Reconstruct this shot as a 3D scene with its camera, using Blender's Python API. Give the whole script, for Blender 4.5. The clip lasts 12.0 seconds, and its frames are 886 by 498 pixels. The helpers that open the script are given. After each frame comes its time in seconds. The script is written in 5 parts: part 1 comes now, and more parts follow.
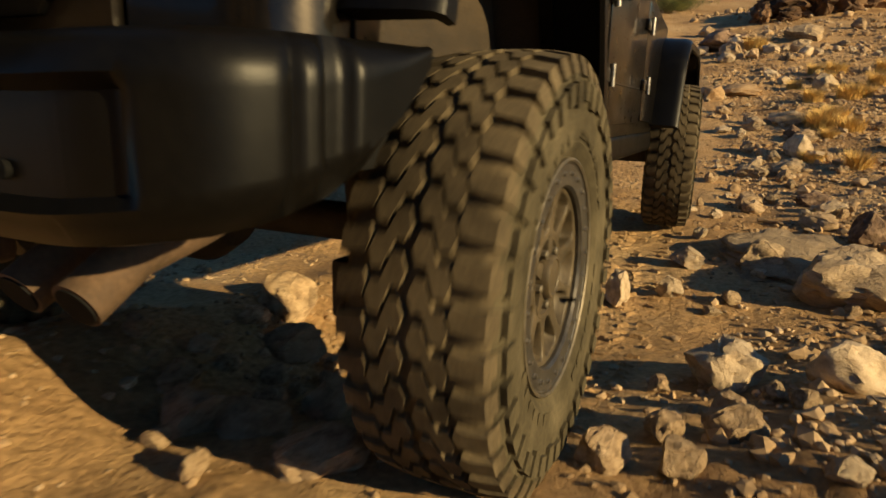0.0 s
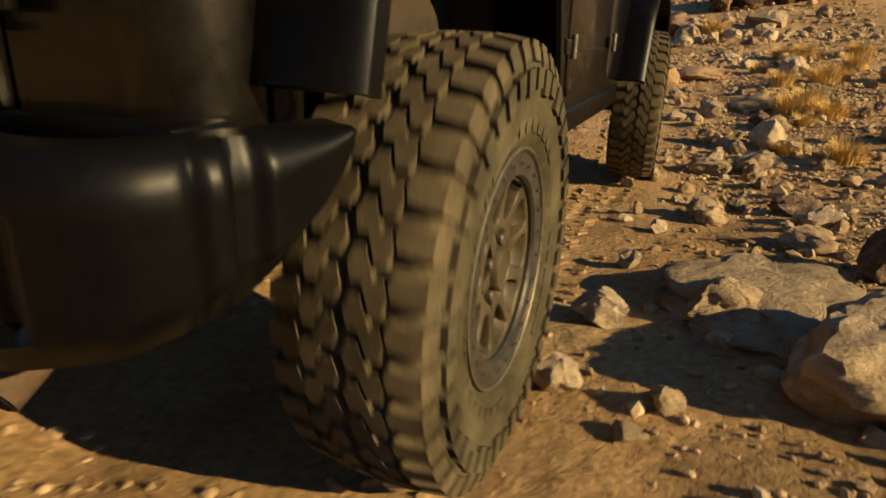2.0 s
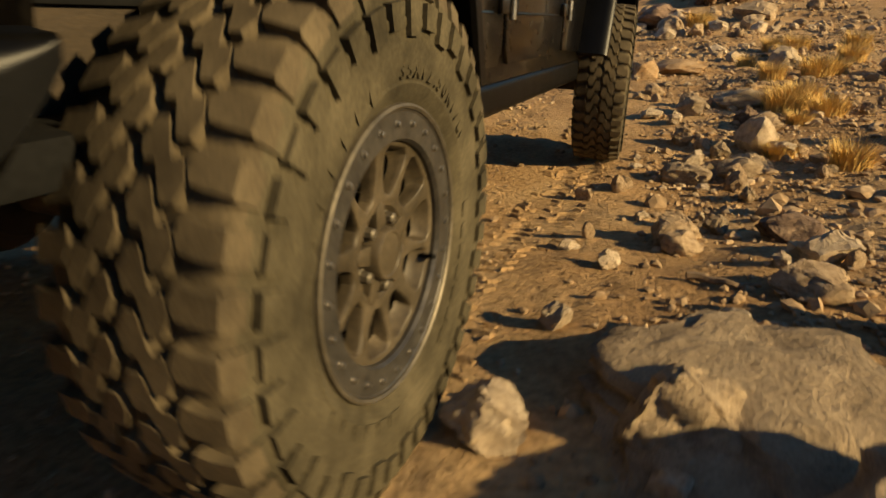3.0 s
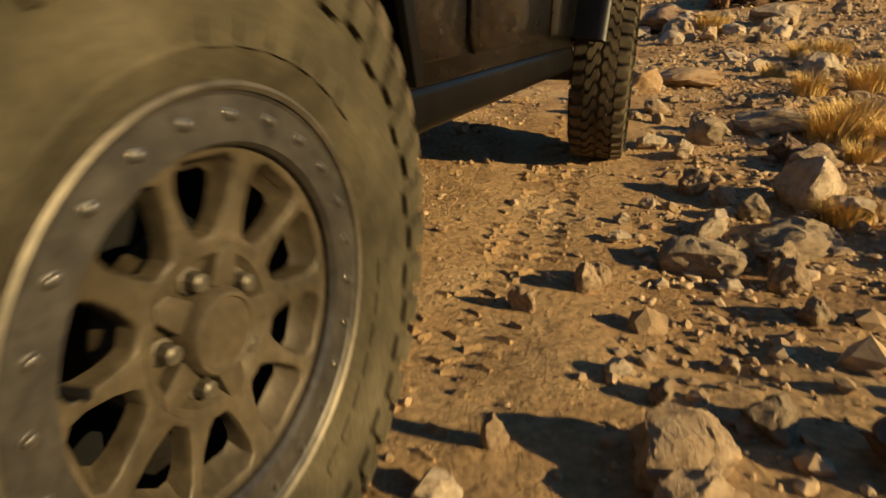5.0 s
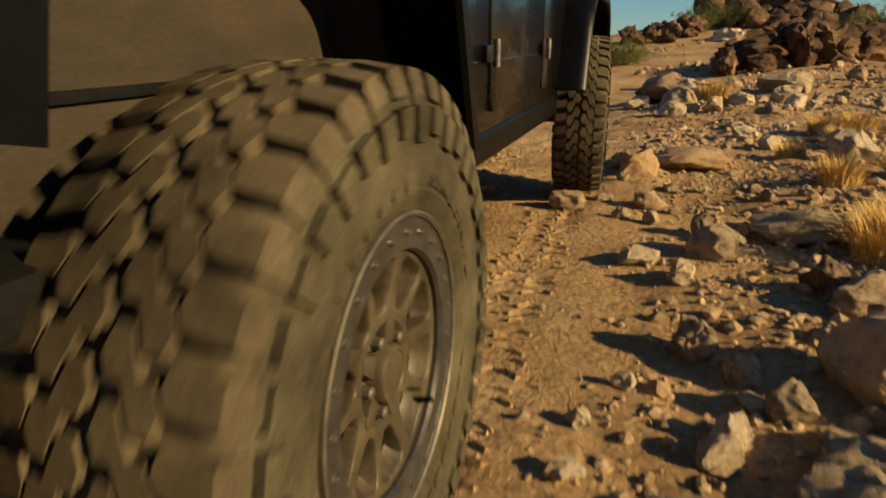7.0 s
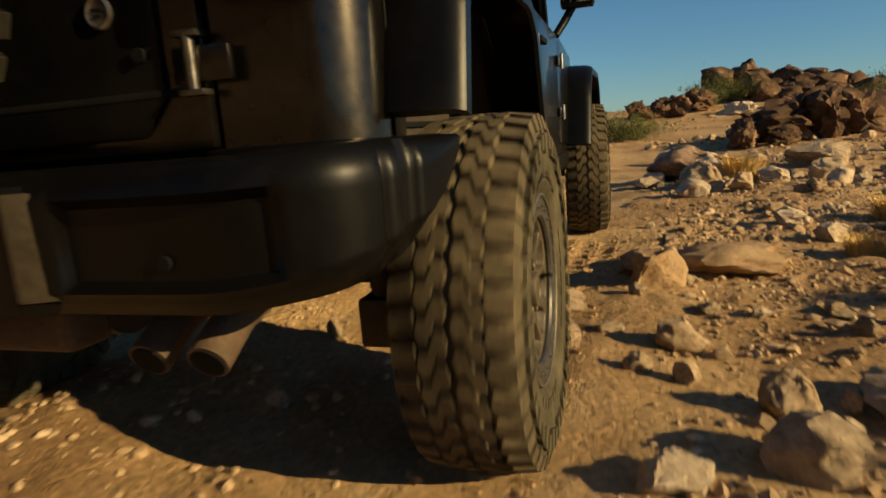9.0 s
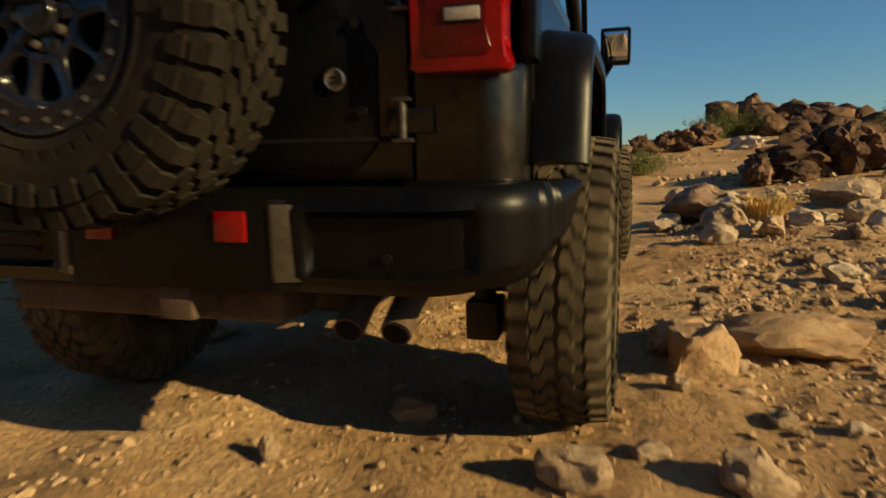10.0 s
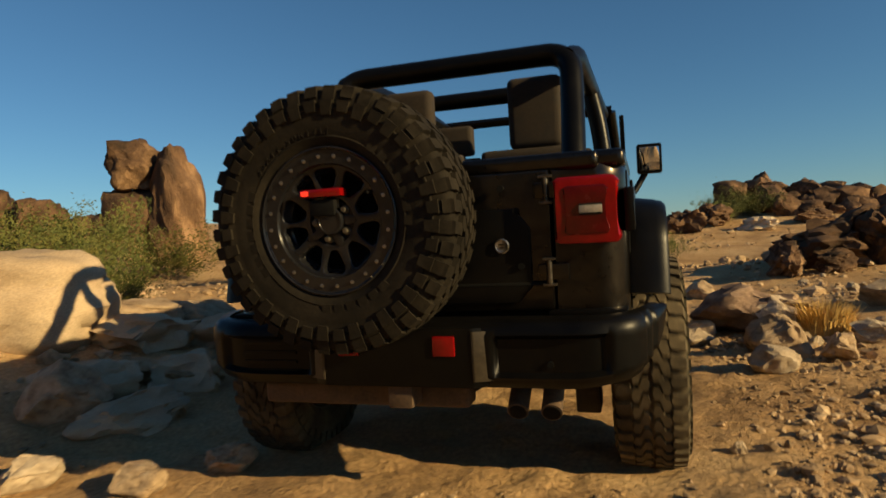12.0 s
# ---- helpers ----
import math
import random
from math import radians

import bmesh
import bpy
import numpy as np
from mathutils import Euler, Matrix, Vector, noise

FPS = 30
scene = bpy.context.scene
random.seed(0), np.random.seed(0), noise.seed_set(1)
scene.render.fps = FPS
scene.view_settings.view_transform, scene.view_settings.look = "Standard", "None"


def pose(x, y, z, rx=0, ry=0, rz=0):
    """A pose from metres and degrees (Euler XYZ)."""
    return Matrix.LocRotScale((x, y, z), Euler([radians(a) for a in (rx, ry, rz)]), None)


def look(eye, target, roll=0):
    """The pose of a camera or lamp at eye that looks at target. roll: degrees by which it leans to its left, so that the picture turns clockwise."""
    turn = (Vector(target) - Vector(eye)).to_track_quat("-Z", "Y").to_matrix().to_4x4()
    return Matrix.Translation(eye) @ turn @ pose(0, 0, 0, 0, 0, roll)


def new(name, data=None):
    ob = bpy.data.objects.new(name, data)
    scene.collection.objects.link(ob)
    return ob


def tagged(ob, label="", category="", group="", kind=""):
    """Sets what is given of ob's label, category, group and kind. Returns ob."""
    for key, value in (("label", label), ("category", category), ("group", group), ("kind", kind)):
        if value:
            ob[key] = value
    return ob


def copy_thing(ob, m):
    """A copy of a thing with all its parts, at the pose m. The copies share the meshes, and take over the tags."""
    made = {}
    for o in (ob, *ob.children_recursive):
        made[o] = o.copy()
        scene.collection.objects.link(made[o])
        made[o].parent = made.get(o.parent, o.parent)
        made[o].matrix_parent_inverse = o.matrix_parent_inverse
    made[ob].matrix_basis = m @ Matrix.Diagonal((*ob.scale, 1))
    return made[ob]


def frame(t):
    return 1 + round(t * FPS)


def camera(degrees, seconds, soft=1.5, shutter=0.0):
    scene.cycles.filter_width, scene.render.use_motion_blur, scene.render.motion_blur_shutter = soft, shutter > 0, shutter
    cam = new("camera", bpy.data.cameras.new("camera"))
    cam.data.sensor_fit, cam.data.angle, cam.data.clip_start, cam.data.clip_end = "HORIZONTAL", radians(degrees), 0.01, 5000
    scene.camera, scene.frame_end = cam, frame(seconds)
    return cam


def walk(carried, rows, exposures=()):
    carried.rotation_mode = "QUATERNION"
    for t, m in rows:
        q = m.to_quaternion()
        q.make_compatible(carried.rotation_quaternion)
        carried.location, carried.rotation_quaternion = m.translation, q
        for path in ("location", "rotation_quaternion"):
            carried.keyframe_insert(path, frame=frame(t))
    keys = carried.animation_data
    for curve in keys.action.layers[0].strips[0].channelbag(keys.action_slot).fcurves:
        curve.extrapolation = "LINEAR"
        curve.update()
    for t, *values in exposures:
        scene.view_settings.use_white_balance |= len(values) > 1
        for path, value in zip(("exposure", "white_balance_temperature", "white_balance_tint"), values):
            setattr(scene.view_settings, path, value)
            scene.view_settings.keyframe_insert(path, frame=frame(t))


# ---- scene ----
cam = camera(70.0, 12.0, soft=1.6, shutter=0.65)
EXPO = [(0.0, 0.74, 6500, -5), (5.0, 0.71, 6500, -5), (12.0, 0.57, 6500, -6)]
PATH = [
    (0, (0.634, -0.338, 1.611), (0.388, 2.048, 0.607), -3.5),
    (0.5, (0.751, -0.043, 1.507), (0.507, 2.347, 0.512), -4.0),
    (1, (0.902, 0.328, 1.373), (0.676, 2.717, 0.369), -3.4),
    (1.5, (1.012, 0.709, 1.268), (0.841, 3.098, 0.255), -2.7),
    (2, (1.195, 1.049, 1.161), (1.084, 3.440, 0.146), -2.3),
    (2.5, (1.338, 1.405, 1.045), (1.251, 3.798, 0.031), -2.2),
    (3, (1.559, 1.804, 0.980), (1.479, 4.198, -0.033), -2.4),
    (3.2, (1.618, 1.941, 0.957), (1.535, 4.332, -0.060), -2.3),
    (4.8, (1.997, 3.104, 0.798), (1.901, 5.507, -0.189), -1.9),
    (5, (2.013, 3.194, 0.802), (1.910, 5.597, -0.183), -2.0),
    (5.5, (2.103, 3.407, 0.820), (1.987, 5.813, -0.160), -2.2),
    (6, (2.299, 3.658, 0.831), (2.172, 6.088, -0.083), -2.5),
    (6.5, (2.355, 3.904, 0.793), (2.222, 6.364, -0.038), -2.2),
    (7, (2.374, 4.160, 0.806), (2.229, 6.644, 0.051), -2.2),
    (7.2, (2.395, 4.260, 0.807), (2.247, 6.756, 0.092), -2.1),
    (8.8, (2.593, 5.226, 0.738), (2.405, 7.775, 0.259), -3.1),
    (9, (2.656, 5.387, 0.747), (2.460, 7.941, 0.299), -3.3),
    (9.5, (2.679, 5.762, 0.755), (2.487, 8.326, 0.370), -3.1),
    (10, (2.685, 6.066, 0.792), (2.490, 8.639, 0.473), -3.1),
    (10.5, (2.717, 6.395, 0.824), (2.520, 8.976, 0.573), -3.3),
    (11, (2.688, 6.716, 0.862), (2.493, 9.301, 0.680), -3.3),
    (11.5, (2.691, 6.905, 0.958), (2.492, 9.496, 0.871), -3.3),
    (12, (2.785, 7.144, 0.980), (2.587, 9.736, 0.971), -3.2),
]
walk(cam, [(t, look(eye, target, roll)) for t, eye, target, roll in PATH], exposures=EXPO)

# world, sun and sky: low warm sun from the vehicle's right side
SUN_EL, SUN_AZ = 20.5, (0.90, -0.43)
world = bpy.data.worlds.new("sky")
scene.world = world
world.use_nodes = True
wn = world.node_tree.nodes
sky = wn.new("ShaderNodeTexSky")
sky.sky_type = "NISHITA"
sky.sun_disc = False
sky.sun_elevation = radians(SUN_EL)
sky.sun_rotation = math.atan2(SUN_AZ[0], SUN_AZ[1])
sky.air_density, sky.dust_density, sky.ozone_density = 1.0, 0.05, 6.0
wn["Background"].inputs["Strength"].default_value = 0.056
world.node_tree.links.new(sky.outputs[0], wn["Background"].inputs["Color"])
sun = new("sun", bpy.data.lights.new("sun", "SUN"))
sun.data.energy, sun.data.angle, sun.data.color = 5.2, radians(0.6), (1.0, 0.69, 0.365)
_k = math.cos(radians(SUN_EL)) / math.hypot(*SUN_AZ)
sun.matrix_world = look((SUN_AZ[0] * _k * 50, SUN_AZ[1] * _k * 50, math.sin(radians(SUN_EL)) * 50), (0, 0, 0))


# ---- materials ----
def material(name, stops, scale=6.0, rough=0.8, metal=0.0, bump=0.3, bump_scale=40.0, detail=6.0, fine=0.25,
             fine_scale=90.0, rand=0.0, coat=0.0, space="Object", bump_dist=0.01, stretch=(1, 1, 1), spec=0.5):
    """Node material: colour ramp over coarse noise, fine noise on top, bump, an optional shift per object."""
    m = bpy.data.materials.new(name)
    m.use_nodes = True
    n, l = m.node_tree.nodes, m.node_tree.links
    b = n["Principled BSDF"]
    tc = n.new("ShaderNodeTexCoord")
    mp = n.new("ShaderNodeMapping")
    mp.inputs["Scale"].default_value = stretch
    l.new(tc.outputs[space], mp.inputs[0])
    n1 = n.new("ShaderNodeTexNoise")
    n1.inputs["Scale"].default_value, n1.inputs["Detail"].default_value, n1.inputs["Roughness"].default_value = scale, detail, 0.62
    l.new(mp.outputs[0], n1.inputs["Vector"])
    cr = n.new("ShaderNodeValToRGB")
    e = cr.color_ramp.elements
    lo, hi = 0.32, 0.68
    while len(e) < len(stops):
        e.new(0.5)
    for i, c in enumerate(stops):
        e[i].position = lo + (hi - lo) * i / max(1, len(stops) - 1)
        e[i].color = (*c, 1)
    l.new(n1.outputs[0], cr.inputs[0])
    n2 = n.new("ShaderNodeTexNoise")
    n2.inputs["Scale"].default_value, n2.inputs["Detail"].default_value = fine_scale, 4
    l.new(mp.outputs[0], n2.inputs["Vector"])
    hsv = n.new("ShaderNodeHueSaturation")
    mr = n.new("ShaderNodeMapRange")
    mr.inputs[1].default_value, mr.inputs[2].default_value = 0.25, 0.75
    mr.inputs[3].default_value, mr.inputs[4].default_value = 1 - fine, 1 + fine
    l.new(n2.outputs[0], mr.inputs[0])
    l.new(cr.outputs[0], hsv.inputs["Color"])
    if rand:
        oi = n.new("ShaderNodeObjectInfo")
        r2 = n.new("ShaderNodeMapRange")
        r2.inputs[3].default_value, r2.inputs[4].default_value = 1 - rand, 1 + rand
        l.new(oi.outputs["Random"], r2.inputs[0])
        mu = n.new("ShaderNodeMath")
        mu.operation = "MULTIPLY"
        l.new(mr.outputs[0], mu.inputs[0])
        l.new(r2.outputs[0], mu.inputs[1])
        l.new(mu.outputs[0], hsv.inputs["Value"])
    else:
        l.new(mr.outputs[0], hsv.inputs["Value"])
    l.new(hsv.outputs[0], b.inputs["Base Color"])
    rr = n.new("ShaderNodeMapRange")
    rr.inputs[3].default_value, rr.inputs[4].default_value = max(0.02, rough - 0.1), min(1, rough + 0.1)
    l.new(n1.outputs[0], rr.inputs[0])
    l.new(rr.outputs[0], b.inputs["Roughness"])
    b.inputs["Metallic"].default_value = metal
    b.inputs["Coat Weight"].default_value = coat
    b.inputs["Coat Roughness"].default_value = 0.06
    b.inputs["Specular IOR Level"].default_value = spec
    if bump:
        n3 = n.new("ShaderNodeTexNoise")
        n3.inputs["Scale"].default_value, n3.inputs["Detail"].default_value, n3.inputs["Roughness"].default_value = bump_scale, 8, 0.65
        l.new(mp.outputs[0], n3.inputs["Vector"])
        bp = n.new("ShaderNodeBump")
        bp.inputs["Strength"].default_value, bp.inputs["Distance"].default_value = bump, bump_dist
        l.new(n3.outputs[0], bp.inputs["Height"])
        l.new(bp.outputs[0], b.inputs["Normal"])
    return m


DIRT = material("dirt", [(0.25, 0.15, 0.072), (0.40, 0.255, 0.125), (0.47, 0.325, 0.175)], scale=1.1, rough=0.95, bump=1.0, bump_scale=30, bump_dist=0.035, fine=0.35, fine_scale=45, spec=0.15)
ROCK = {
    "tan": material("tan_stone", [(0.20, 0.135, 0.08), (0.40, 0.285, 0.175), (0.50, 0.375, 0.245)], scale=5, rough=0.9, bump=0.7, bump_scale=18, rand=0.22, spec=0.2, bump_dist=0.03),
    "pale": material("pale_stone", [(0.31, 0.23, 0.15), (0.47, 0.365, 0.25), (0.56, 0.45, 0.32)], scale=5, rough=0.9, bump=0.6, bump_scale=20, rand=0.16, spec=0.2, bump_dist=0.03),
    "grey": material("grey_stone", [(0.20, 0.146, 0.094), (0.35, 0.260, 0.165), (0.46, 0.350, 0.228)], scale=6, rough=0.9, bump=0.7, bump_scale=24, rand=0.18, spec=0.2, bump_dist=0.03),
    "dark": material("dark_stone", [(0.09, 0.06, 0.045), (0.19, 0.125, 0.085), (0.34, 0.24, 0.16)], scale=3.5, rough=0.88, bump=0.8, bump_scale=12, rand=0.2, spec=0.2, bump_dist=0.03),
    "dust": material("dusty_stone", [(0.24, 0.15, 0.08), (0.38, 0.25, 0.135), (0.45, 0.32, 0.19)], scale=4, rough=0.95, bump=0.8, bump_scale=16, rand=0.1, spec=0.15, bump_dist=0.015),
    "sand": material("sandstone", [(0.34, 0.245, 0.15), (0.44, 0.33, 0.215), (0.50, 0.385, 0.26)], scale=1.6, rough=0.92, bump=0.55, bump_scale=9, rand=0.05, spec=0.15, bump_dist=0.02),
    "far": material("weathered_boulder_stone", [(0.034, 0.022, 0.015), (0.118, 0.068, 0.039), (0.31, 0.19, 0.103)], scale=1.6, rough=0.9, bump=0.9, bump_scale=4, rand=0.2, spec=0.2, bump_dist=0.1),
}
PEBBLE = material("pebble", [(0.19, 0.128, 0.072), (0.36, 0.248, 0.142), (0.52, 0.39, 0.25)], scale=2.5, rough=0.92, bump=0.4, bump_scale=60, fine=0.35, fine_scale=25, spec=0.2)
STRAW = material("dry_grass", [(0.50, 0.32, 0.10), (0.72, 0.50, 0.19)], scale=9, rough=0.8, bump=0, spec=0.2)
LEAF = material("creosote_leaf", [(0.04, 0.055, 0.012), (0.09, 0.10, 0.024), (0.17, 0.14, 0.036)], scale=3, rough=0.7, bump=0, spec=0.25)
TWIG = material("dry_twig", [(0.13, 0.085, 0.05), (0.26, 0.18, 0.11)], scale=14, rough=0.9, bump=0.4, bump_scale=80)


# ---- mesh helpers ----
def finish(name, bm, mat, smooth=None):
    me = bpy.data.meshes.new(name)
    bmesh.ops.recalc_face_normals(bm, faces=bm.faces[:])
    bm.to_mesh(me)
    bm.free()
    me.materials.append(mat)
    if smooth is not None:
        me.shade_smooth()
        me.set_sharp_from_angle(angle=radians(smooth))
    return me


def part(name, bm, mat, parent, label="", smooth=38):
    ob = new(name, finish(name, bm, mat, smooth))
    ob.parent = parent
    if label:
        tagged(ob, label)
    return ob


def smoothstep(a, b, v):
    t = np.clip((v - a) / (b - a), 0, 1)
    return t * t * (3 - 2 * t)


# ---- ground ----
TRACK_Y = (-2, 0.74, 1.45, 2.18, 2.71, 3.72, 4.53, 4.99, 6.9, 8.51, 9.91, 12.31, 30)
TRACK_X = (-0.55, 0.58, 0.85, 1.11, 1.27, 1.62, 1.92, 2.11, 2.61, 3.05, 3.42, 3.96, 8.3)
FALL_Y = (-4, -1.5, 0, 0.74, 1.08, 1.45, 1.8, 2.18, 2.71, 3.2, 3.72, 4.11, 4.53, 5.0, 6.9, 7.5, 9.3, 14, 22, 30, 45, 120, 900)
FALL_Z = (1.15, 1.08, 0.90, 0.68, 0.525, 0.39, 0.265, 0.21, 0.175, 0.135, 0.085, 0.035, -0.022, -0.035, -0.062, -0.02, 0.03, 0.1, 0.55, 1.3, 1.5, -2, -12)
BANK_Y = (0, 1.3, 2.0, 2.5, 3.0, 3.5, 5.2, 7.5, 8.5, 10)
BANK_Z = (0.2, 0.27, 0.26, 0.12, 0.05, 0.16, 0.2, 0.15, 0.05, 0.02)


def waves(x, y, seed, size, octaves=4):
    """Cheap layered value noise on arrays, about -1 to 1."""
    total = np.zeros_like(x, dtype=float)
    amp, norm = 1.0, 0.0
    for o in range(octaves):
        s = size / 2 ** o
        u, v = x / s + 17.3 * o + seed * 3.7, y / s - 11.1 * o + seed * 1.9
        iu, iv = np.floor(u), np.floor(v)
        fu, fv = u - iu, v - iv
        fu, fv = fu * fu * (3 - 2 * fu), fv * fv * (3 - 2 * fv)

        def lattice(a, b):
            w = np.sin(a * 127.1 + b * 311.7 + seed * 74.7) * 43758.5453
            return (w - np.floor(w)) * 2 - 1
        total += amp * ((lattice(iu, iv) * (1 - fu) + lattice(iu + 1, iv) * fu) * (1 - fv) + (lattice(iu, iv + 1) * (1 - fu) + lattice(iu + 1, iv + 1) * fu) * fv)
        norm += amp
        amp *= 0.5
    return total / norm


def ground_height(x, y):
    x, y = np.asarray(x, float), np.asarray(y, float)
    u = x - np.interp(y, TRACK_Y, TRACK_X)
    h = np.interp(y, FALL_Y, FALL_Z)
    h = h + smoothstep(-0.7, -1.45, u) * np.interp(y, BANK_Y, BANK_Z)
    h = h + smoothstep(2.2, 5, -u) * 0.45 + smoothstep(6, 14, -u) * 0.5 + smoothstep(0.5, 3, u) * 0.06
    wheel = np.exp(-(u / 0.22) ** 2) + np.exp(-((u + 1.62) / 0.22) ** 2)
    lane = smoothstep(1.2, 0.3, np.abs(u + 0.8) - 0.3)
    far = smoothstep(3, 25, np.hypot(x - 2.5, y - 5))
    h = h + waves(x, y, 1, 2.2, 4) * (0.05 + 0.25 * far) * (1 - 0.7 * lane)
    h = h + waves(x, y, 2, 0.34, 4) * 0.026 * (1 - 0.45 * lane) * (1 - 0.75 * np.clip(wheel, 0, 1))
    h = h + waves(x * 0.8 + y * 0.5, y * 0.45, 7, 0.16, 3) * 0.013 * (1 - 0.5 * np.clip(wheel, 0, 1))
    h = h + np.abs(waves(x, y, 5, 0.11, 3)) * 0.016 * (1 - np.clip(wheel, 0, 1) * 0.8)
    h = h + 0.70 * np.exp(-((x - 14.2) / 3.6) ** 2 - ((y - 31.5) / 2.6) ** 2)
    # unseen hill added behind the start, up the track, to block sky reflections
    h = h + 17.0 * smoothstep(2.5, 34, -y) * smoothstep(-10, -2, -x)
    # the left-hand rut sinks in the middle of the drop; clods and ripples of churned dirt lie further on
    h = h - 0.11 * np.exp(-((u + 1.62) / 0.5) ** 2) * smoothstep(3.3, 4.3, y) * (1 - smoothstep(7.6, 8.3, y))
    h = h + (np.abs(waves(x, y, 11, 0.26, 3)) * 0.038 + waves(x * 0.55 + y * 0.3, y * 1.5, 13, 0.14, 2) * 0.012) * smoothstep(7.2, 8.6, y) * (1 - smoothstep(14, 20, y)) * (1 - 0.6 * np.clip(wheel, 0, 1))
    return h - 0.012 * np.clip(wheel, 0, 1)


def axis(lo, hi, step, out_lo, out_hi):
    a = list(np.arange(lo, hi, step))
    for end, sign in ((out_lo, -1), (out_hi, 1)):
        s, v = step, (lo if sign < 0 else hi)
        while (v - end) * sign < 0:
            a.append(v)
            s *= 1.13
            v += sign * s
        a.append(end)
    return np.unique(np.array(a))


def grid_mesh(name, xs, ys):
    X, Y = np.meshgrid(xs, ys)
    Z = ground_height(X, Y)
    nx, ny = len(xs), len(ys)
    me = bpy.data.meshes.new(name)
    idx = np.arange(nx * ny).reshape(ny, nx)
    quads = np.stack([idx[:-1, :-1], idx[:-1, 1:], idx[1:, 1:], idx[1:, :-1]], -1).reshape(-1, 4)
    me.from_pydata(np.stack([X, Y, Z], -1).reshape(-1, 3).tolist(), [], quads.tolist())
    me.materials.append(DIRT)
    me.shade_smooth()
    return me


ground = tagged(new("ground", grid_mesh("ground", axis(-2.0, 5.5, 0.024, -900, 900), axis(-0.8, 12.8, 0.024, -300, 900))),
                "dry tan desert dirt track with loose gravel", "ground", kind="structure")


# ---- rocks ----
def rock_mesh(name, seed, mat, cuts=9, rough=0.10, level=3, boxy=0.0):
    """A broken stone of unit size: a ball cut by flat planes, then roughened. Stands on z = 0."""
    rng = random.Random(seed)
    bm = bmesh.new()
    bmesh.ops.create_icosphere(bm, subdivisions=level, radius=0.62)
    planes = []
    for _ in range(cuts):
        d = Vector((rng.uniform(-1, 1), rng.uniform(-1, 1), rng.uniform(-0.5, 1))).normalized()
        planes.append((d, rng.uniform(0.30, 0.47) + (0.10 if boxy else 0)))
    off = Vector((seed * 3.1, seed * 1.7, seed * 0.9))
    for v in bm.verts:
        p = v.co.copy()
        if boxy:
            q = p.normalized()
            p = q * 0.5 / (abs(q.x) ** boxy + abs(q.y) ** boxy + abs(q.z) ** boxy) ** (1 / boxy)
        for d, k in planes:
            s = p.dot(d)
            if s > k:
                p -= d * (s - k) * 0.93
        q = v.co.normalized()
        p += q * rough * (noise.noise(q * 1.9 + off) * 0.8 + noise.noise(q * 5.0 + off) * 0.4 + noise.noise(q * 11 + off) * 0.22 + noise.noise(q * 24 + off) * 0.10)
        v.co = p
    lo = Vector([min(v.co[i] for v in bm.verts) for i in range(3)])
    hi = Vector([max(v.co[i] for v in bm.verts) for i in range(3)])
    for v in bm.verts:
        v.co = Vector(((v.co.x - (lo.x + hi.x) / 2) / (hi.x - lo.x), (v.co.y - (lo.y + hi.y) / 2) / (hi.y - lo.y), (v.co.z - lo.z) / (hi.z - lo.z)))
    return finish(name, bm, mat, 30 if level < 4 else 34)


STONES = {k: [rock_mesh(k + "_stone", 10 * i + j, ROCK[k], cuts=(8 + j % 5) if k != "dust" else 6, rough=(0.09 + 0.02 * (j % 3)) if k != "dust" else 0.12, level=4) for j in range(5)]
          for i, k in enumerate(("tan", "pale", "grey", "dark", "dust"))}
LABELS = {"tan": "tan angular broken stone lying on gravel", "pale": "pale sunlit angular stone on the dirt", "grey": "grey rough flat stone half sunk in dirt",
          "dark": "dark brown weathered boulder among dry grass", "dust": "dust-covered rounded stone beside the track"}
_rng = random.Random(5)


def rock(x, y, w, h, kind, turn=None, depth=None, sink=0.22, group="loose rocks on the track"):
    """One stone: w wide, h high above the ground, standing at x, y."""
    d = depth or w * _rng.uniform(0.75, 1.1)
    ob = new("boulder" if w > 0.4 else "rock", _rng.choice(STONES[kind]))
    z = float(ground_height(x, y))
    sink, h = (0.6, h * 0.75) if kind == "dust" else (sink, h)
    ob.matrix_world = Matrix.Translation((x, y, z - h * sink)) @ Euler((radians(_rng.uniform(-8, 8)), radians(_rng.uniform(-8, 8)), radians(turn if turn is not None else _rng.uniform(0, 360)))).to_matrix().to_4x4() @ Matrix.Diagonal((w, d, h * (1 + sink), 1))
    return tagged(ob, LABELS[kind], "boulder" if w > 0.4 else "rock", group)



# the pale sandstone slab on the bank, the standing rocks and the far pile
def big_stone(name, label, x, y, w, d, h, seed, mat, turn=0, lift=-0.15, tilt=0, group="", level=4, cuts=8, rough=0.12, boxy=0.0):
    ob = new(name, rock_mesh(name, seed, mat, cuts=cuts, rough=rough, level=level, boxy=boxy))
    z = float(ground_height(x, y))
    ob.matrix_world = Matrix.Translation((x, y, z + lift * h)) @ Euler((0, radians(tilt), radians(turn))).to_matrix().to_4x4() @ Matrix.Diagonal((w, d, h, 1))
    return tagged(ob, label, "boulder", group)


